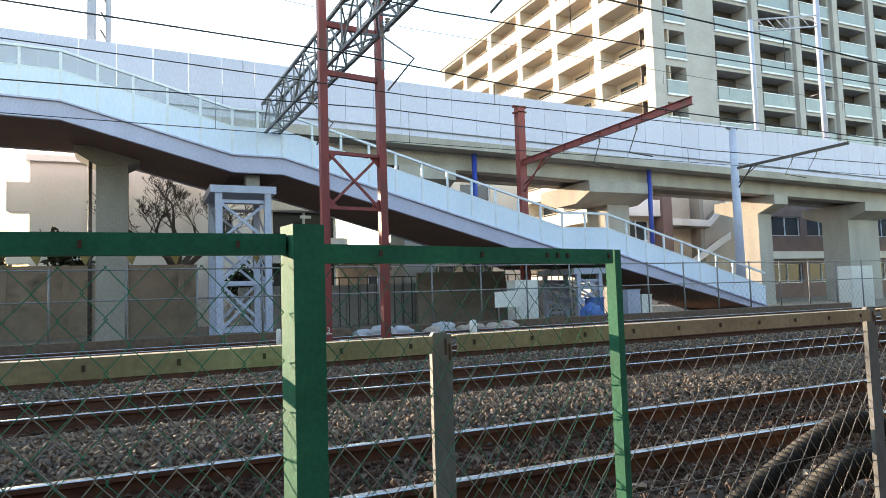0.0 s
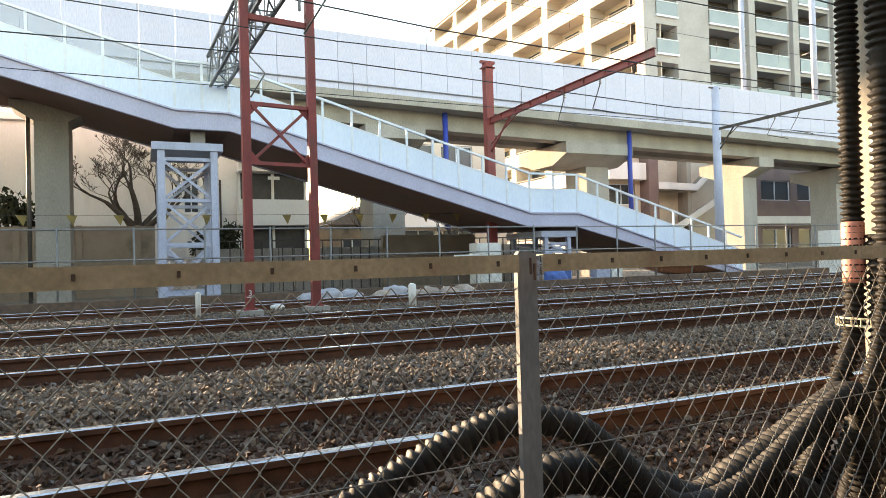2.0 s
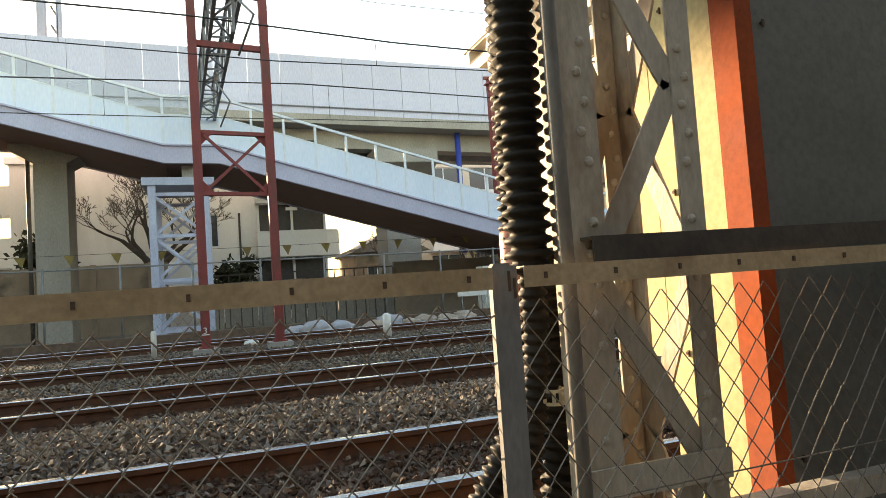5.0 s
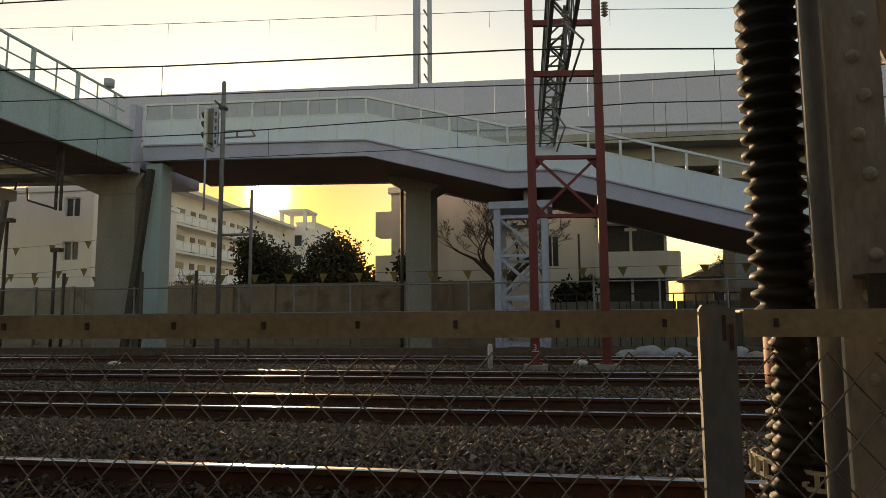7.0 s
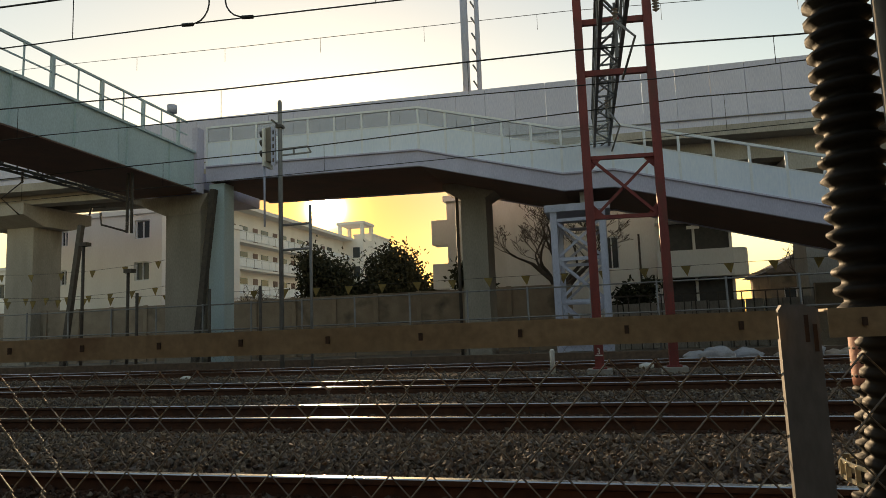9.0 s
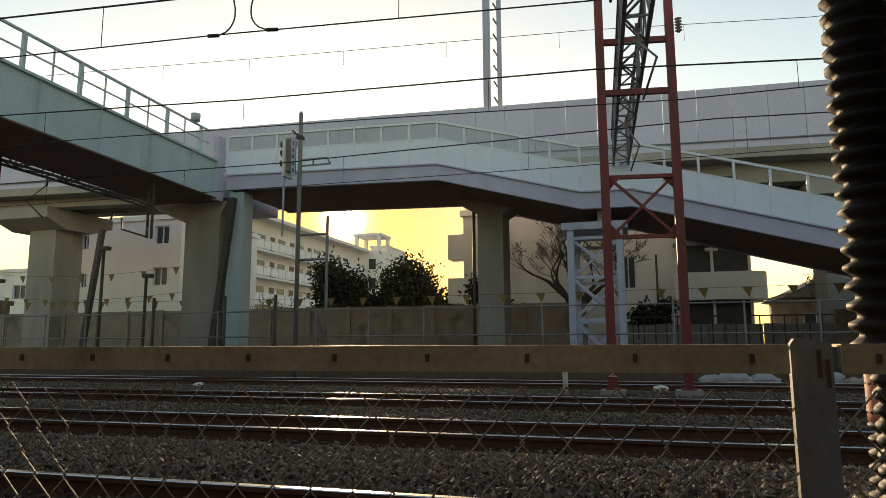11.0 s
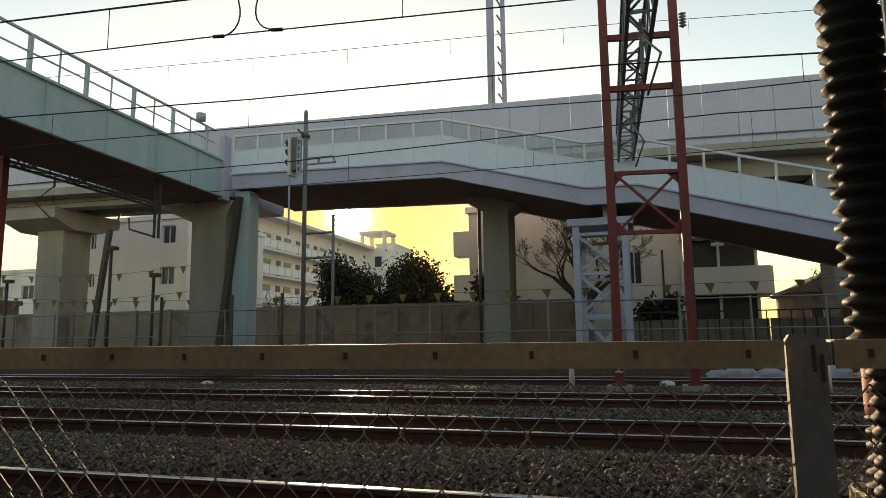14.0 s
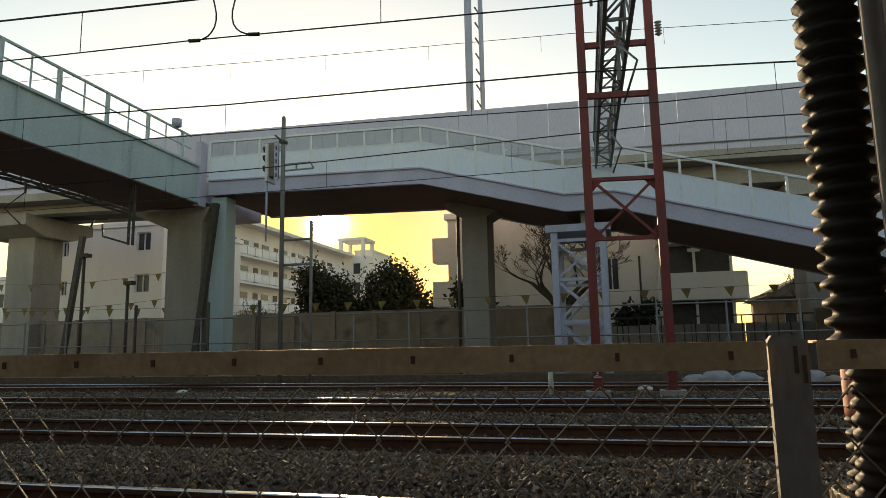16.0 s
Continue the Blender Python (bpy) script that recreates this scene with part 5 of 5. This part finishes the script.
def quad_box(bm, put, u0, u1, d0, d1, z0, z1):
    v = [bm.verts.new(put(u, d, z)) for u in (u0, u1) for d in (d0, d1) for z in (z0, z1)]
    for f in ((0, 1, 3, 2), (4, 6, 7, 5), (0, 4, 5, 1), (2, 3, 7, 6), (0, 2, 6, 4), (1, 5, 7, 3)):
        bm.faces.new([v[i] for i in f])


def window(parent, put, a, b, c, d, depth, frame_mat=M_RAILWHITE):
    bm = bmesh.new()
    t = 0.06
    for q in ((a, b, c, c + t), (a, b, d - t, d), (a, a + t, c + t, d - t), (b - t, b, c + t, d - t), ((a + b) / 2 - t / 2, (a + b) / 2 + t / 2, c + t, d - t)):
        quad_box(bm, put, q[0], q[1], depth - 0.12, depth - 0.04, q[2], q[3])
    w = part("window", bm, frame_mat, parent)
    bm = bmesh.new()
    quad_box(bm, put, a, b, depth - 0.04, depth, c, d)
    part("pane", bm, M_WINDOW, w)
    return w


# tall apartment block
apt = thing("apartment_block", "tall beige and grey apartment block with recessed balconies", "apartment block", at=(0, 0, 0))
AX, AY, FH, NF = 33.4, 35.5, 2.92, 10
TOP = 30.6


def beige_put(u, d, z):
    return (AX + d, AY + u, z)


def grey_put(u, d, z):
    return (AX + u, AY + d, z)


bays = [(0.9 + k * 6.4, 6.4 + k * 6.4) for k in range(6)]
holes = [(a, b, TOP - (f + 1) * FH + 1.0, TOP - f * FH - 0.25) for f in range(NF) for a, b in bays]
bm = bmesh.new()
wall_with_openings(bm, 0, 39.2, 0, TOP, holes, beige_put, 1.6)
part("wall", bm, M_BEIGE, apt, "sunlit beige tiled wall")
bm = bmesh.new()
quad_box(bm, beige_put, 0.05, 39.1, 1.6, 1.7, 0, TOP - 0.1)
part("recess_wall", bm, M_BEIGE, apt)
for f in range(NF):
    z = TOP - (f + 1) * FH
    for a, b in bays:
        bm = bmesh.new()
        quad_box(bm, beige_put, a + 0.5, a + 2.1, 1.52, 1.6, z + 0.1, z + 2.2)
        quad_box(bm, beige_put, a + 2.8, b - 0.6, 1.52, 1.6, z + 0.1, z + 2.2)
        part("window", bm, M_WINDOW, apt)
        bm = bmesh.new()
        quad_box(bm, beige_put, a, b, -0.02, 0.04, z + 1.12, z + 1.18)
        quad_box(bm, beige_put, a + 0.02, a + 0.3, 0.02, 0.06, z + 1.0, z + 1.7)
        for k in range(9):
            u = a + (b - a) * (k + 0.5) / 9
            quad_box(bm, beige_put, u - 0.02, u + 0.02, 0, 0.03, z + 1.0, z + 1.15)
        part("balcony_rail", bm, M_DARKSTEEL, apt)
# grey end wall: one column of windows, then balcony bays
cols = [(6.6 + k * 5.2, 10.4 + k * 5.2) for k in range(7)]
holes = [(1.2, 3.3, TOP - (f + 1) * FH + 0.35, TOP - f * FH - 0.55) for f in range(NF)]
holes += [(a, b, TOP - (f + 1) * FH + 0.12, TOP - f * FH - 0.3) for f in range(NF) for a, b in cols]
bm = bmesh.new()
wall_with_openings(bm, 0, 44, 0, TOP, holes, grey_put, 1.5)
part("wall", bm, M_GREYTILE, apt, "grey tiled end wall")
# near-black back wall paints the shade inside the balcony bays
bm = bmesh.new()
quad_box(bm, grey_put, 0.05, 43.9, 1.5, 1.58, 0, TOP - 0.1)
part("recess_wall", bm, M_RECESS_SHADE, apt, "recessed balcony wall with its shade put into the dark colour")
for f in range(NF):
    z = TOP - (f + 1) * FH
    for a, b in [(1.2, 3.3), *cols]:
        wide = b - a > 3
        bm = bmesh.new()
        quad_box(bm, grey_put, a, b, -0.1, -0.04, z + 0.15, z + 1.15)
        bal = part("balcony_glass", bm, M_BALGLASS, apt, "pale green balcony glass")
        bm = bmesh.new()
        quad_box(bm, grey_put, a - 0.03, b + 0.03, -0.13, -0.02, z + 1.15, z + 1.22)
        quad_box(bm, grey_put, a - 0.03, b + 0.03, -0.16, 0.0, z - 0.02, z + 0.13)
        part("rail_cap", bm, M_RAILWHITE, bal)
        if wide:
            bm = bmesh.new()
            quad_box(bm, grey_put, b - 0.5, b - 0.05, -0.02, 0.3, z + 0.2, z + 1.0)
            part("air_unit", bm, M_DARKSTEEL, bal)
            bm = bmesh.new()
            quad_box(bm, grey_put, b + 0.25, b + 0.95, -0.35, 0.0, z, z + FH)
            part("pilaster", bm, M_GREYTILE, apt)
bm = bmesh.new()
quad_box(bm, grey_put, -0.15, 44, -0.15, 40, TOP, TOP + 0.5)
part("roof", bm, M_GREYTILE, apt)


def block(name, label, x0, x1, y0, y1, z1, mat, holes_front=(), holes_right=(), bands=(), roof=None):
    """A plain building with real openings in its front (towards the tracks) and its right flank."""
    b = thing(name, label, "building", at=(0, 0, 0))
    fp, rp = (lambda u, d, z: (u, y0 + d, z)), (lambda u, d, z: (x1 - d, u, z))
    bm = bmesh.new()
    wall_with_openings(bm, x0, x1, -0.2, z1, list(holes_front), fp, 0.25)
    part("wall", bm, mat, b)
    bm = bmesh.new()
    wall_with_openings(bm, y0, y1, -0.2, z1, list(holes_right), rp, 0.25)
    part("wall", bm, mat, b)
    bm = bmesh.new()
    box(bm, x0, x0 + 0.2, y0 + 0.001, y1, -0.2, z1)
    box(bm, x0 + 0.2, x1 - 0.001, y1 - 0.2, y1, -0.2, z1)
    part("wall", bm, mat, b)
    bm = bmesh.new()
    box(bm, x0 - 0.15, x1 + 0.15, y0 - 0.15, y1 + 0.15, z1, z1 + 0.3)
    part("roof", bm, roof or mat, b)
    for h in holes_front:
        window(b, fp, *h, 0.25)
    for h in holes_right:
        window(b, rp, *h, 0.25)
    return b, fp, rp


# white three-storey house behind the overpass
wz = 8.9
hf = [(-28.75, -27.65, z, z + 1.2) for z in (1.8, 4.6, 7.3)] + [(-34.6, -34.0, z, z + 1.0) for z in (4.6, 7.2)]
hb, fp, rp = block("white_house", "white plastered three-storey house with small windows", -36.3, -26.7, 33.0, 42.0, wz, M_WHITEWALL, hf, [(34.0, 35.3, z, z + 2.0) for z in (1.2, 4.0, 6.7)])
block("low_pink_building", "low pink-brown plastered building beyond the wall", -47.0, -38.0, 29.0, 31.0, 3.4, M_BROWNTILE)
block("far_house", "distant pale flat-roofed house", -62.0, -44.0, 45.0, 55.0, 7.5, M_WHITEWALL, [(-60 + k * 3, -58.5 + k * 3, z, z + 1.3) for k in range(5) for z in (2, 5)])

# long apartment slab with access balconies, seen obliquely beyond the overpass
slab = thing("gallery_apartment_slab", "white apartment slab with access balconies along each floor", "apartment block", at=(0, 0, 0))
SA, SB = Vector((-37.7, 50.0, 0)), Vector((-37.7, 91.0, 0))
sd = (SB - SA).normalized()
sn = Vector((sd.y, -sd.x, 0))


def slab_put(u, d, z):
    p = SA + sd * u - sn * d
    return (p.x, p.y, z)


SL = (SB - SA).length
bm = bmesh.new()
quad_box(bm, slab_put, 0, SL, 1.4, 9, -0.2, 14.6)
part("wall", bm, M_WHITEWALL, slab)
for f in range(4):
    z = 2.3 + f * 2.93
    bm = bmesh.new()
    quad_box(bm, slab_put, -0.2, SL, 0, 1.4, z - 0.22, z)
    part("floor_slab", bm, M_WHITEWALL, slab)
    bm = bmesh.new()
    n = int(SL / 1.6)
    for k in range(n):
        quad_box(bm, slab_put, k * 1.6 + 0.05, k * 1.6 + 1.5, 0.0, 0.06, z + 0.1, z + 1.0)
    quad_box(bm, slab_put, -0.1, SL, -0.03, 0.09, z + 1.02, z + 1.1)
    part("balustrade", bm, M_RAILWHITE, slab)
    for k in range(8):
        bm = bmesh.new()
        quad_box(bm, slab_put, 1.0 + k * 4.6, 2.0 + k * 4.6, 1.34, 1.4, z, z + 2.0)
        part("door", bm, M_BROWNTILE, slab)
        bm = bmesh.new()
        quad_box(bm, slab_put, 2.8 + k * 4.6, 4.4 + k * 4.6, 1.34, 1.4, z + 0.9, z + 2.0)
        part("window", bm, M_WINDOW, slab)
bm = bmesh.new()
quad_box(bm, slab_put, -0.4, SL + 0.2, -0.2, 9.2, 14.6, 15.0)
for k in range(9):
    quad_box(bm, slab_put, 0.5 + k * 1.1, 0.6 + k * 1.1, 1.0, 1.1, 15.0, 15.7)
part("roof", bm, M_WHITEWALL, slab)
tower_end = thing("stair_tower_block", "pale stair tower with open top floor beside the slab", "building")
bm = bmesh.new()
box(bm, -40.0, -35.9, 91.3, 95.5, -0.2, 14.9)
part("wall", bm, M_WHITEWALL, tower_end)
for px, py in ((-39.8, 91.5), (-36.1, 91.5), (-36.1, 95.3), (-39.8, 95.3)):
    bm = bmesh.new()
    box(bm, px - 0.25, px + 0.25, py - 0.25, py + 0.25, 14.9, 17.2)
    part("corner_post", bm, M_WHITEWALL, tower_end)
bm = bmesh.new()
box(bm, -40.2, -35.7, 91.1, 95.7, 17.2, 17.6)
part("roof", bm, M_WHITEWALL, tower_end)
for f in range(4):
    bm = bmesh.new()
    box(bm, -37.6, -36.5, 91.24, 91.298, 3.2 + f * 2.93, 4.8 + f * 2.93)
    part("window", bm, M_WINDOW, tower_end)
block("distant_tower", "distant hazy apartment tower", -45.0, -41.6, 110.0, 120.0, 18.2, M_WHITEWALL, [(-42.9, -42.1, 3 + f * 2.8, 4.6 + f * 2.8) for f in range(5)])

# house with curved balconies behind the stair
bh, fp, rp = block("balcony_house", "white plastered house with balconies behind the stair", -7.3, 6.3, 30.2, 42.0, 7.4, M_WHITEWALL, [(0.55, 1.25, 3.4, 5.0)])
for z in (2.75, 5.35):
    bm = bmesh.new()
    outline = [(2.95, 30.2), (2.95, 29.2), (6.2, 29.2), (6.75, 29.4), (6.95, 30.0), (6.95, 33.0), (6.3, 33.0), (6.3, 30.2)]
    a = [bm.verts.new((x, y, z)) for x, y in outline]
    b = [bm.verts.new((x, y, z + (1.25 if z < 5 else 2.0))) for x, y in outline]
    for k in range(len(outline)):
        bm.faces.new((a[k], a[(k + 1) % 8], b[(k + 1) % 8], b[k]))
    bm.faces.new(a[::-1])
    bm.faces.new(b)
    part("balcony", bm, M_WHITEWALL, bh)
bm = bmesh.new()
box(bm, 4.3, 4.85, 29.15, 29.2, 4.95, 5.1)
part("lamp", bm, M_WHITE, bh)
for z in (2.9, 5.2):
    bm = bmesh.new()
    box(bm, -8.2, -7.3, 30.4, 31.5, z, z + 1.3)
    part("balcony", bm, M_WHITEWALL, bh)
# dark sheets painted as the shade in the loggias between the balconies
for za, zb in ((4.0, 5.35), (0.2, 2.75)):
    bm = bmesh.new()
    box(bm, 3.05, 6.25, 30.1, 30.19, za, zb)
    part("loggia_shade", bm, M_RECESS_SHADE, bh, "dark sheet coloured as the shade inside the loggia")
    for q in (3.0, 4.6, 6.2):
        bm = bmesh.new()
        box(bm, q, q + 0.12, 29.95, 30.09, za, zb)
        part("mullion", bm, M_WHITEWALL, bh)
slim([(2.2, 30.15, 0), (2.2, 30.15, 5.0)], M_DARKSTEEL, 0.05, "drain_pipe", bh)

# small tiled house and distant houses
sh, fp, rp = block("small_house", "small brown house with a dark tiled roof", 8.4, 12.2, 33.0, 38.0, 2.9, M_WALLBROWN, [(9.0, 10.2, 1.0, 2.2)])
bm = bmesh.new()
prism(bm, [(8.0, 2.95), (12.6, 2.95), (10.3, 4.1)], 32.6, 38.4)
part("gable_roof", bm, M_ROOF, sh)

# buildings beyond the viaduct on the side of the stair foot
bb, fp, rp = block("beige_low_block", "low beige block with balconies behind the viaduct", 13.5, 22.5, 38.0, 40.0, 9.6, M_BEIGE, [(14.5 + k * 3.0, 16.9 + k * 3.0, z, z + 1.7) for k in range(2) for z in (1.2, 4.2, 7.0)])
for z in (3.0, 6.0):
    for k in range(2):
        bm = bmesh.new()
        box(bm, 14.3 + k * 3.0, 17.1 + k * 3.0, 37.0, 37.12, z, z + 1.0)
        box(bm, 14.3 + k * 3.0, 17.1 + k * 3.0, 37.12, 38.0, z, z + 0.12)
        part("balcony", bm, M_WHITEWALL, bb)
an, fp, rp = block("balcony_annex", "narrow cream annex with a deep shaded balcony", 28.3, 31.58, 34.4, 37.0, 7.9, M_BEIGE, [(28.8, 31.1, 4.4, 5.9), (28.8, 31.1, 1.2, 2.7)])
bm = bmesh.new()
box(bm, 28.3, 31.58, 33.7, 33.82, 6.15, 7.35)
box(bm, 28.3, 31.58, 33.82, 34.39, 6.15, 6.3)
part("balcony", bm, M_WHITEWALL, an)
st = thing("external_staircase", "pale concrete external staircase on a brown building", "staircase", at=(0, 0, 0))
for a, b in (((32.52, 5.52), (36.3, 5.45)), ((36.3, 5.45), (39.4, 8.0)), ((34.4, 2.5), (38.4, 4.55)), ((32.52, 2.45), (34.4, 2.5))):
    bm = bmesh.new()
    prism(bm, [a, b, (b[0], b[1] + 0.5), (a[0], a[1] + 0.5)], 33.6, 33.75)
    part("balustrade", bm, M_WHITEWALL, st)
    bm = bmesh.new()
    prism(bm, [(a[0], a[1] - 0.1), (b[0], b[1] - 0.1), (b[0], b[1] + 0.05), (a[0], a[1] + 0.05)], 33.76, 34.85)
    part("flight", bm, M_PIER, st)
bm = bmesh.new()
box(bm, 31.62, 32.5, 33.5, 35.2, -0.2, 9.8)
part("column", bm, M_BROWNTILE, st)
bm = bmesh.new()
box(bm, 35.6, 36.0, 33.9, 34.88, -0.2, 9.8)
part("column", bm, M_PIER, st)
bm = bmesh.new()
box(bm, 32.52, 42.9, 34.9, 35.3, -0.2, 9.8)
part("back_wall", bm, M_BEIGE, st)
br, fp, rp = block("brown_building", "dark brown tiled building with window bands behind the viaduct", 43.0, 72.0, 34.5, 40.0, 8.4, M_BROWNTILE, [(44.0 + k * 4.2, 47.4 + k * 4.2, z, z + 1.6) for k in range(6) for z in (1.0, 4.9)])
bm = bmesh.new()
box(bm, 43.0, 72.0, 34.2, 34.48, 3.0, 3.6)
part("cornice", bm, M_WHITEWALL, br)


# ---- trees ----
def branch(bm, p, d, length, r, depth, spread, rand):
    steps = 3
    pts, rs = [p], [r]
    for k in range(steps):
        d = (d + Vector((rand.uniform(-1, 1), rand.uniform(-1, 1), rand.uniform(-0.4, 0.7))) * 0.22).normalized()
        p = p + d * (length / steps)
        pts.append(p)
        rs.append(max(0.009, r * (1 - 0.45 * (k + 1) / steps)))
    tube(bm, pts, rs, 6 if depth > 2 else 4, cap=False)
    if depth == 0:
        return
    for k in range(rand.choice((2, 3, 3))):
        nd = (d + Vector((rand.uniform(-1, 1), rand.uniform(-1, 1), rand.uniform(-0.3, 0.6))) * spread).normalized()
        branch(bm, pts[rand.choice((2, 3, 3))], nd, length * rand.uniform(0.58, 0.74), rs[-1] * rand.uniform(0.6, 0.85), depth - 1, spread, rand)


def bare_tree(x, y, z, h, seed, label, depth=5):
    t = thing("bare_tree", label, "tree", "bare winter trees", at=(0, 0, 0))
    rand = random.Random(seed)
    bm = bmesh.new()
    tube(bm, [(x, y, z), (x + 0.05, y, z + h * 0.2), (x, y, z + h * 0.34)], [h * 0.034, h * 0.028, h * 0.024], 10, cap=False)
    part("trunk", bm, M_BARK, t, smooth=True)
    bm = bmesh.new()
    for k in range(5):
        a = k * 1.26 + rand.uniform(-0.3, 0.3)
        branch(bm, Vector((x, y, z + h * (0.28 + 0.015 * k))), Vector((math.cos(a), math.sin(a), 1.15)).normalized(), h * 0.2, h * 0.02, depth, 0.85, rand)
    part("crown", bm, M_BARK, t, "bare twiggy crown", smooth=True)


bare_tree(-1.4, 27.0, -0.2, 8.2, 3, "bare pollarded winter tree with dark branches before a white wall", 6)
bare_tree(9.6, 29.0, -0.2, 6.2, 8, "small bare winter tree beside the tiled house", 4)
bare_tree(13.4, 28.0, -0.2, 5.5, 12, "small bare winter tree behind the stair", 4)
bare_tree(-22.6, 38.0, -0.2, 6.0, 21, "small bare winter tree beside the apartment slab", 4)


def leafy(name, label, x, y, z, w, h, n, seed):
    """An evergreen: trunk, limbs and many small leaf clumps with gaps."""
    t = thing(name, label, "tree", "evergreen trees", at=(0, 0, 0))
    rand = random.Random(seed)
    bm = bmesh.new()
    tube(bm, [(x, y, z), (x, y, z + h * 0.7)], [0.16, 0.06], 8, cap=False)
    tips = []
    for k in range(16):
        a = rand.uniform(0, 6.28)
        e = Vector((x + math.cos(a) * w * rand.uniform(0.3, 0.9), y + math.sin(a) * w * rand.uniform(0.3, 0.9), z + h * rand.uniform(0.4, 0.97)))
        tube(bm, [(x, y, z + h * rand.uniform(0.25, 0.6)), e], [0.05, 0.015], 5, cap=False)
        tips.append(e)
    part("trunk", bm, M_BARK, t, smooth=True)
    r = np.random.RandomState(seed)
    verts, faces = [], []
    for k in range(n):
        e = tips[k % len(tips)]
        c = np.array(e) + r.normal(0, 1, 3) * np.array((w * 0.26, w * 0.26, h * 0.085))
        u, v = r.normal(0, 1, 3), r.normal(0, 1, 3)
        u *= 0.14 / np.linalg.norm(u)
        v *= 0.09 / np.linalg.norm(v)
        b = len(verts)
        verts += [tuple(c - u), tuple(c + v), tuple(c + u), tuple(c - v)]
        faces.append((b, b + 1, b + 2, b + 3))
    me = bpy.data.meshes.new("crown")
    me.from_pydata(verts, [], faces)
    me.materials.append(M_LEAF)
    ob = new("crown", me)
    ob.parent = t
    tagged(ob, "dense dark evergreen leaves")


leafy("evergreen_tree", "dense dark evergreen tree against the sunset", -18.9, 40.0, -0.2, 1.8, 6.4, 11000, 1)
leafy("evergreen_tree", "broad dark evergreen tree against the sunset", -13.7, 40.0, -0.2, 1.7, 6.1, 9500, 2)
leafy("evergreen_tree", "low dark evergreen tree behind the wall", -16.3, 41.0, -0.2, 1.6, 4.4, 6000, 5)
leafy("shrub", "low dark evergreen shrub behind the wall", -11.4, 40.5, -0.2, 1.5, 4.6, 3500, 3)
leafy("shrub", "small dark shrub against the white house", -5.4, 27.5, -0.2, 1.0, 3.7, 1800, 6)
leafy("shrub", "clipped dark shrub before the balcony house", 1.9, 28.2, -0.2, 0.9, 2.7, 1800, 7)

# ---- strings of small pennants ----
PEN = ((18.9, -25, 13.2, 2.63, 1.25), (20.2, -29, -14.6, 4.3, 1.6), (20.6, -29, -14.6, 3.3, 1.1))
for y, xa, xb, z, gap in PEN:
    n = int((xb - xa) / gap)
    line = []
    for k in range(n):
        x = xa + (k + 0.5) * gap
        u = (x - xa) / (xb - xa)
        zz = z - 0.5 * 4 * u * (1 - u) * (0.3 if y < 19 else 1.0)
        line.append((x, y + 0.007, zz))
        bm = bmesh.new()
        prism(bm, [(x - 0.15, zz), (x + 0.15, zz - 0.01), (x + rng.uniform(-0.05, 0.06), zz - 0.32)], y, y + 0.012)
        solid("pennant", bm, M_FLAG, "small faded yellow triangular pennant on a line", "pennant", "strings of pennants")
    if y > 19:
        line = [(xa, y + 0.007, z), *line, (xb, y + 0.007, z)]
        for px in (xa, xb):
            bm = bmesh.new()
            tube(bm, [(px, y + 0.007, -0.2), (px, y + 0.007, z + 0.15)], 0.04, 8)
            solid("pennant_pole", bm, M_DARKSTEEL, "thin dark pole holding a line of pennants", "pole", "pennant poles", smooth=True)
    bm = bmesh.new()
    tube(bm, line, 0.008, 4)
    solid("pennant_line", bm, M_WIRE, "thin line carrying small pennants", "line")
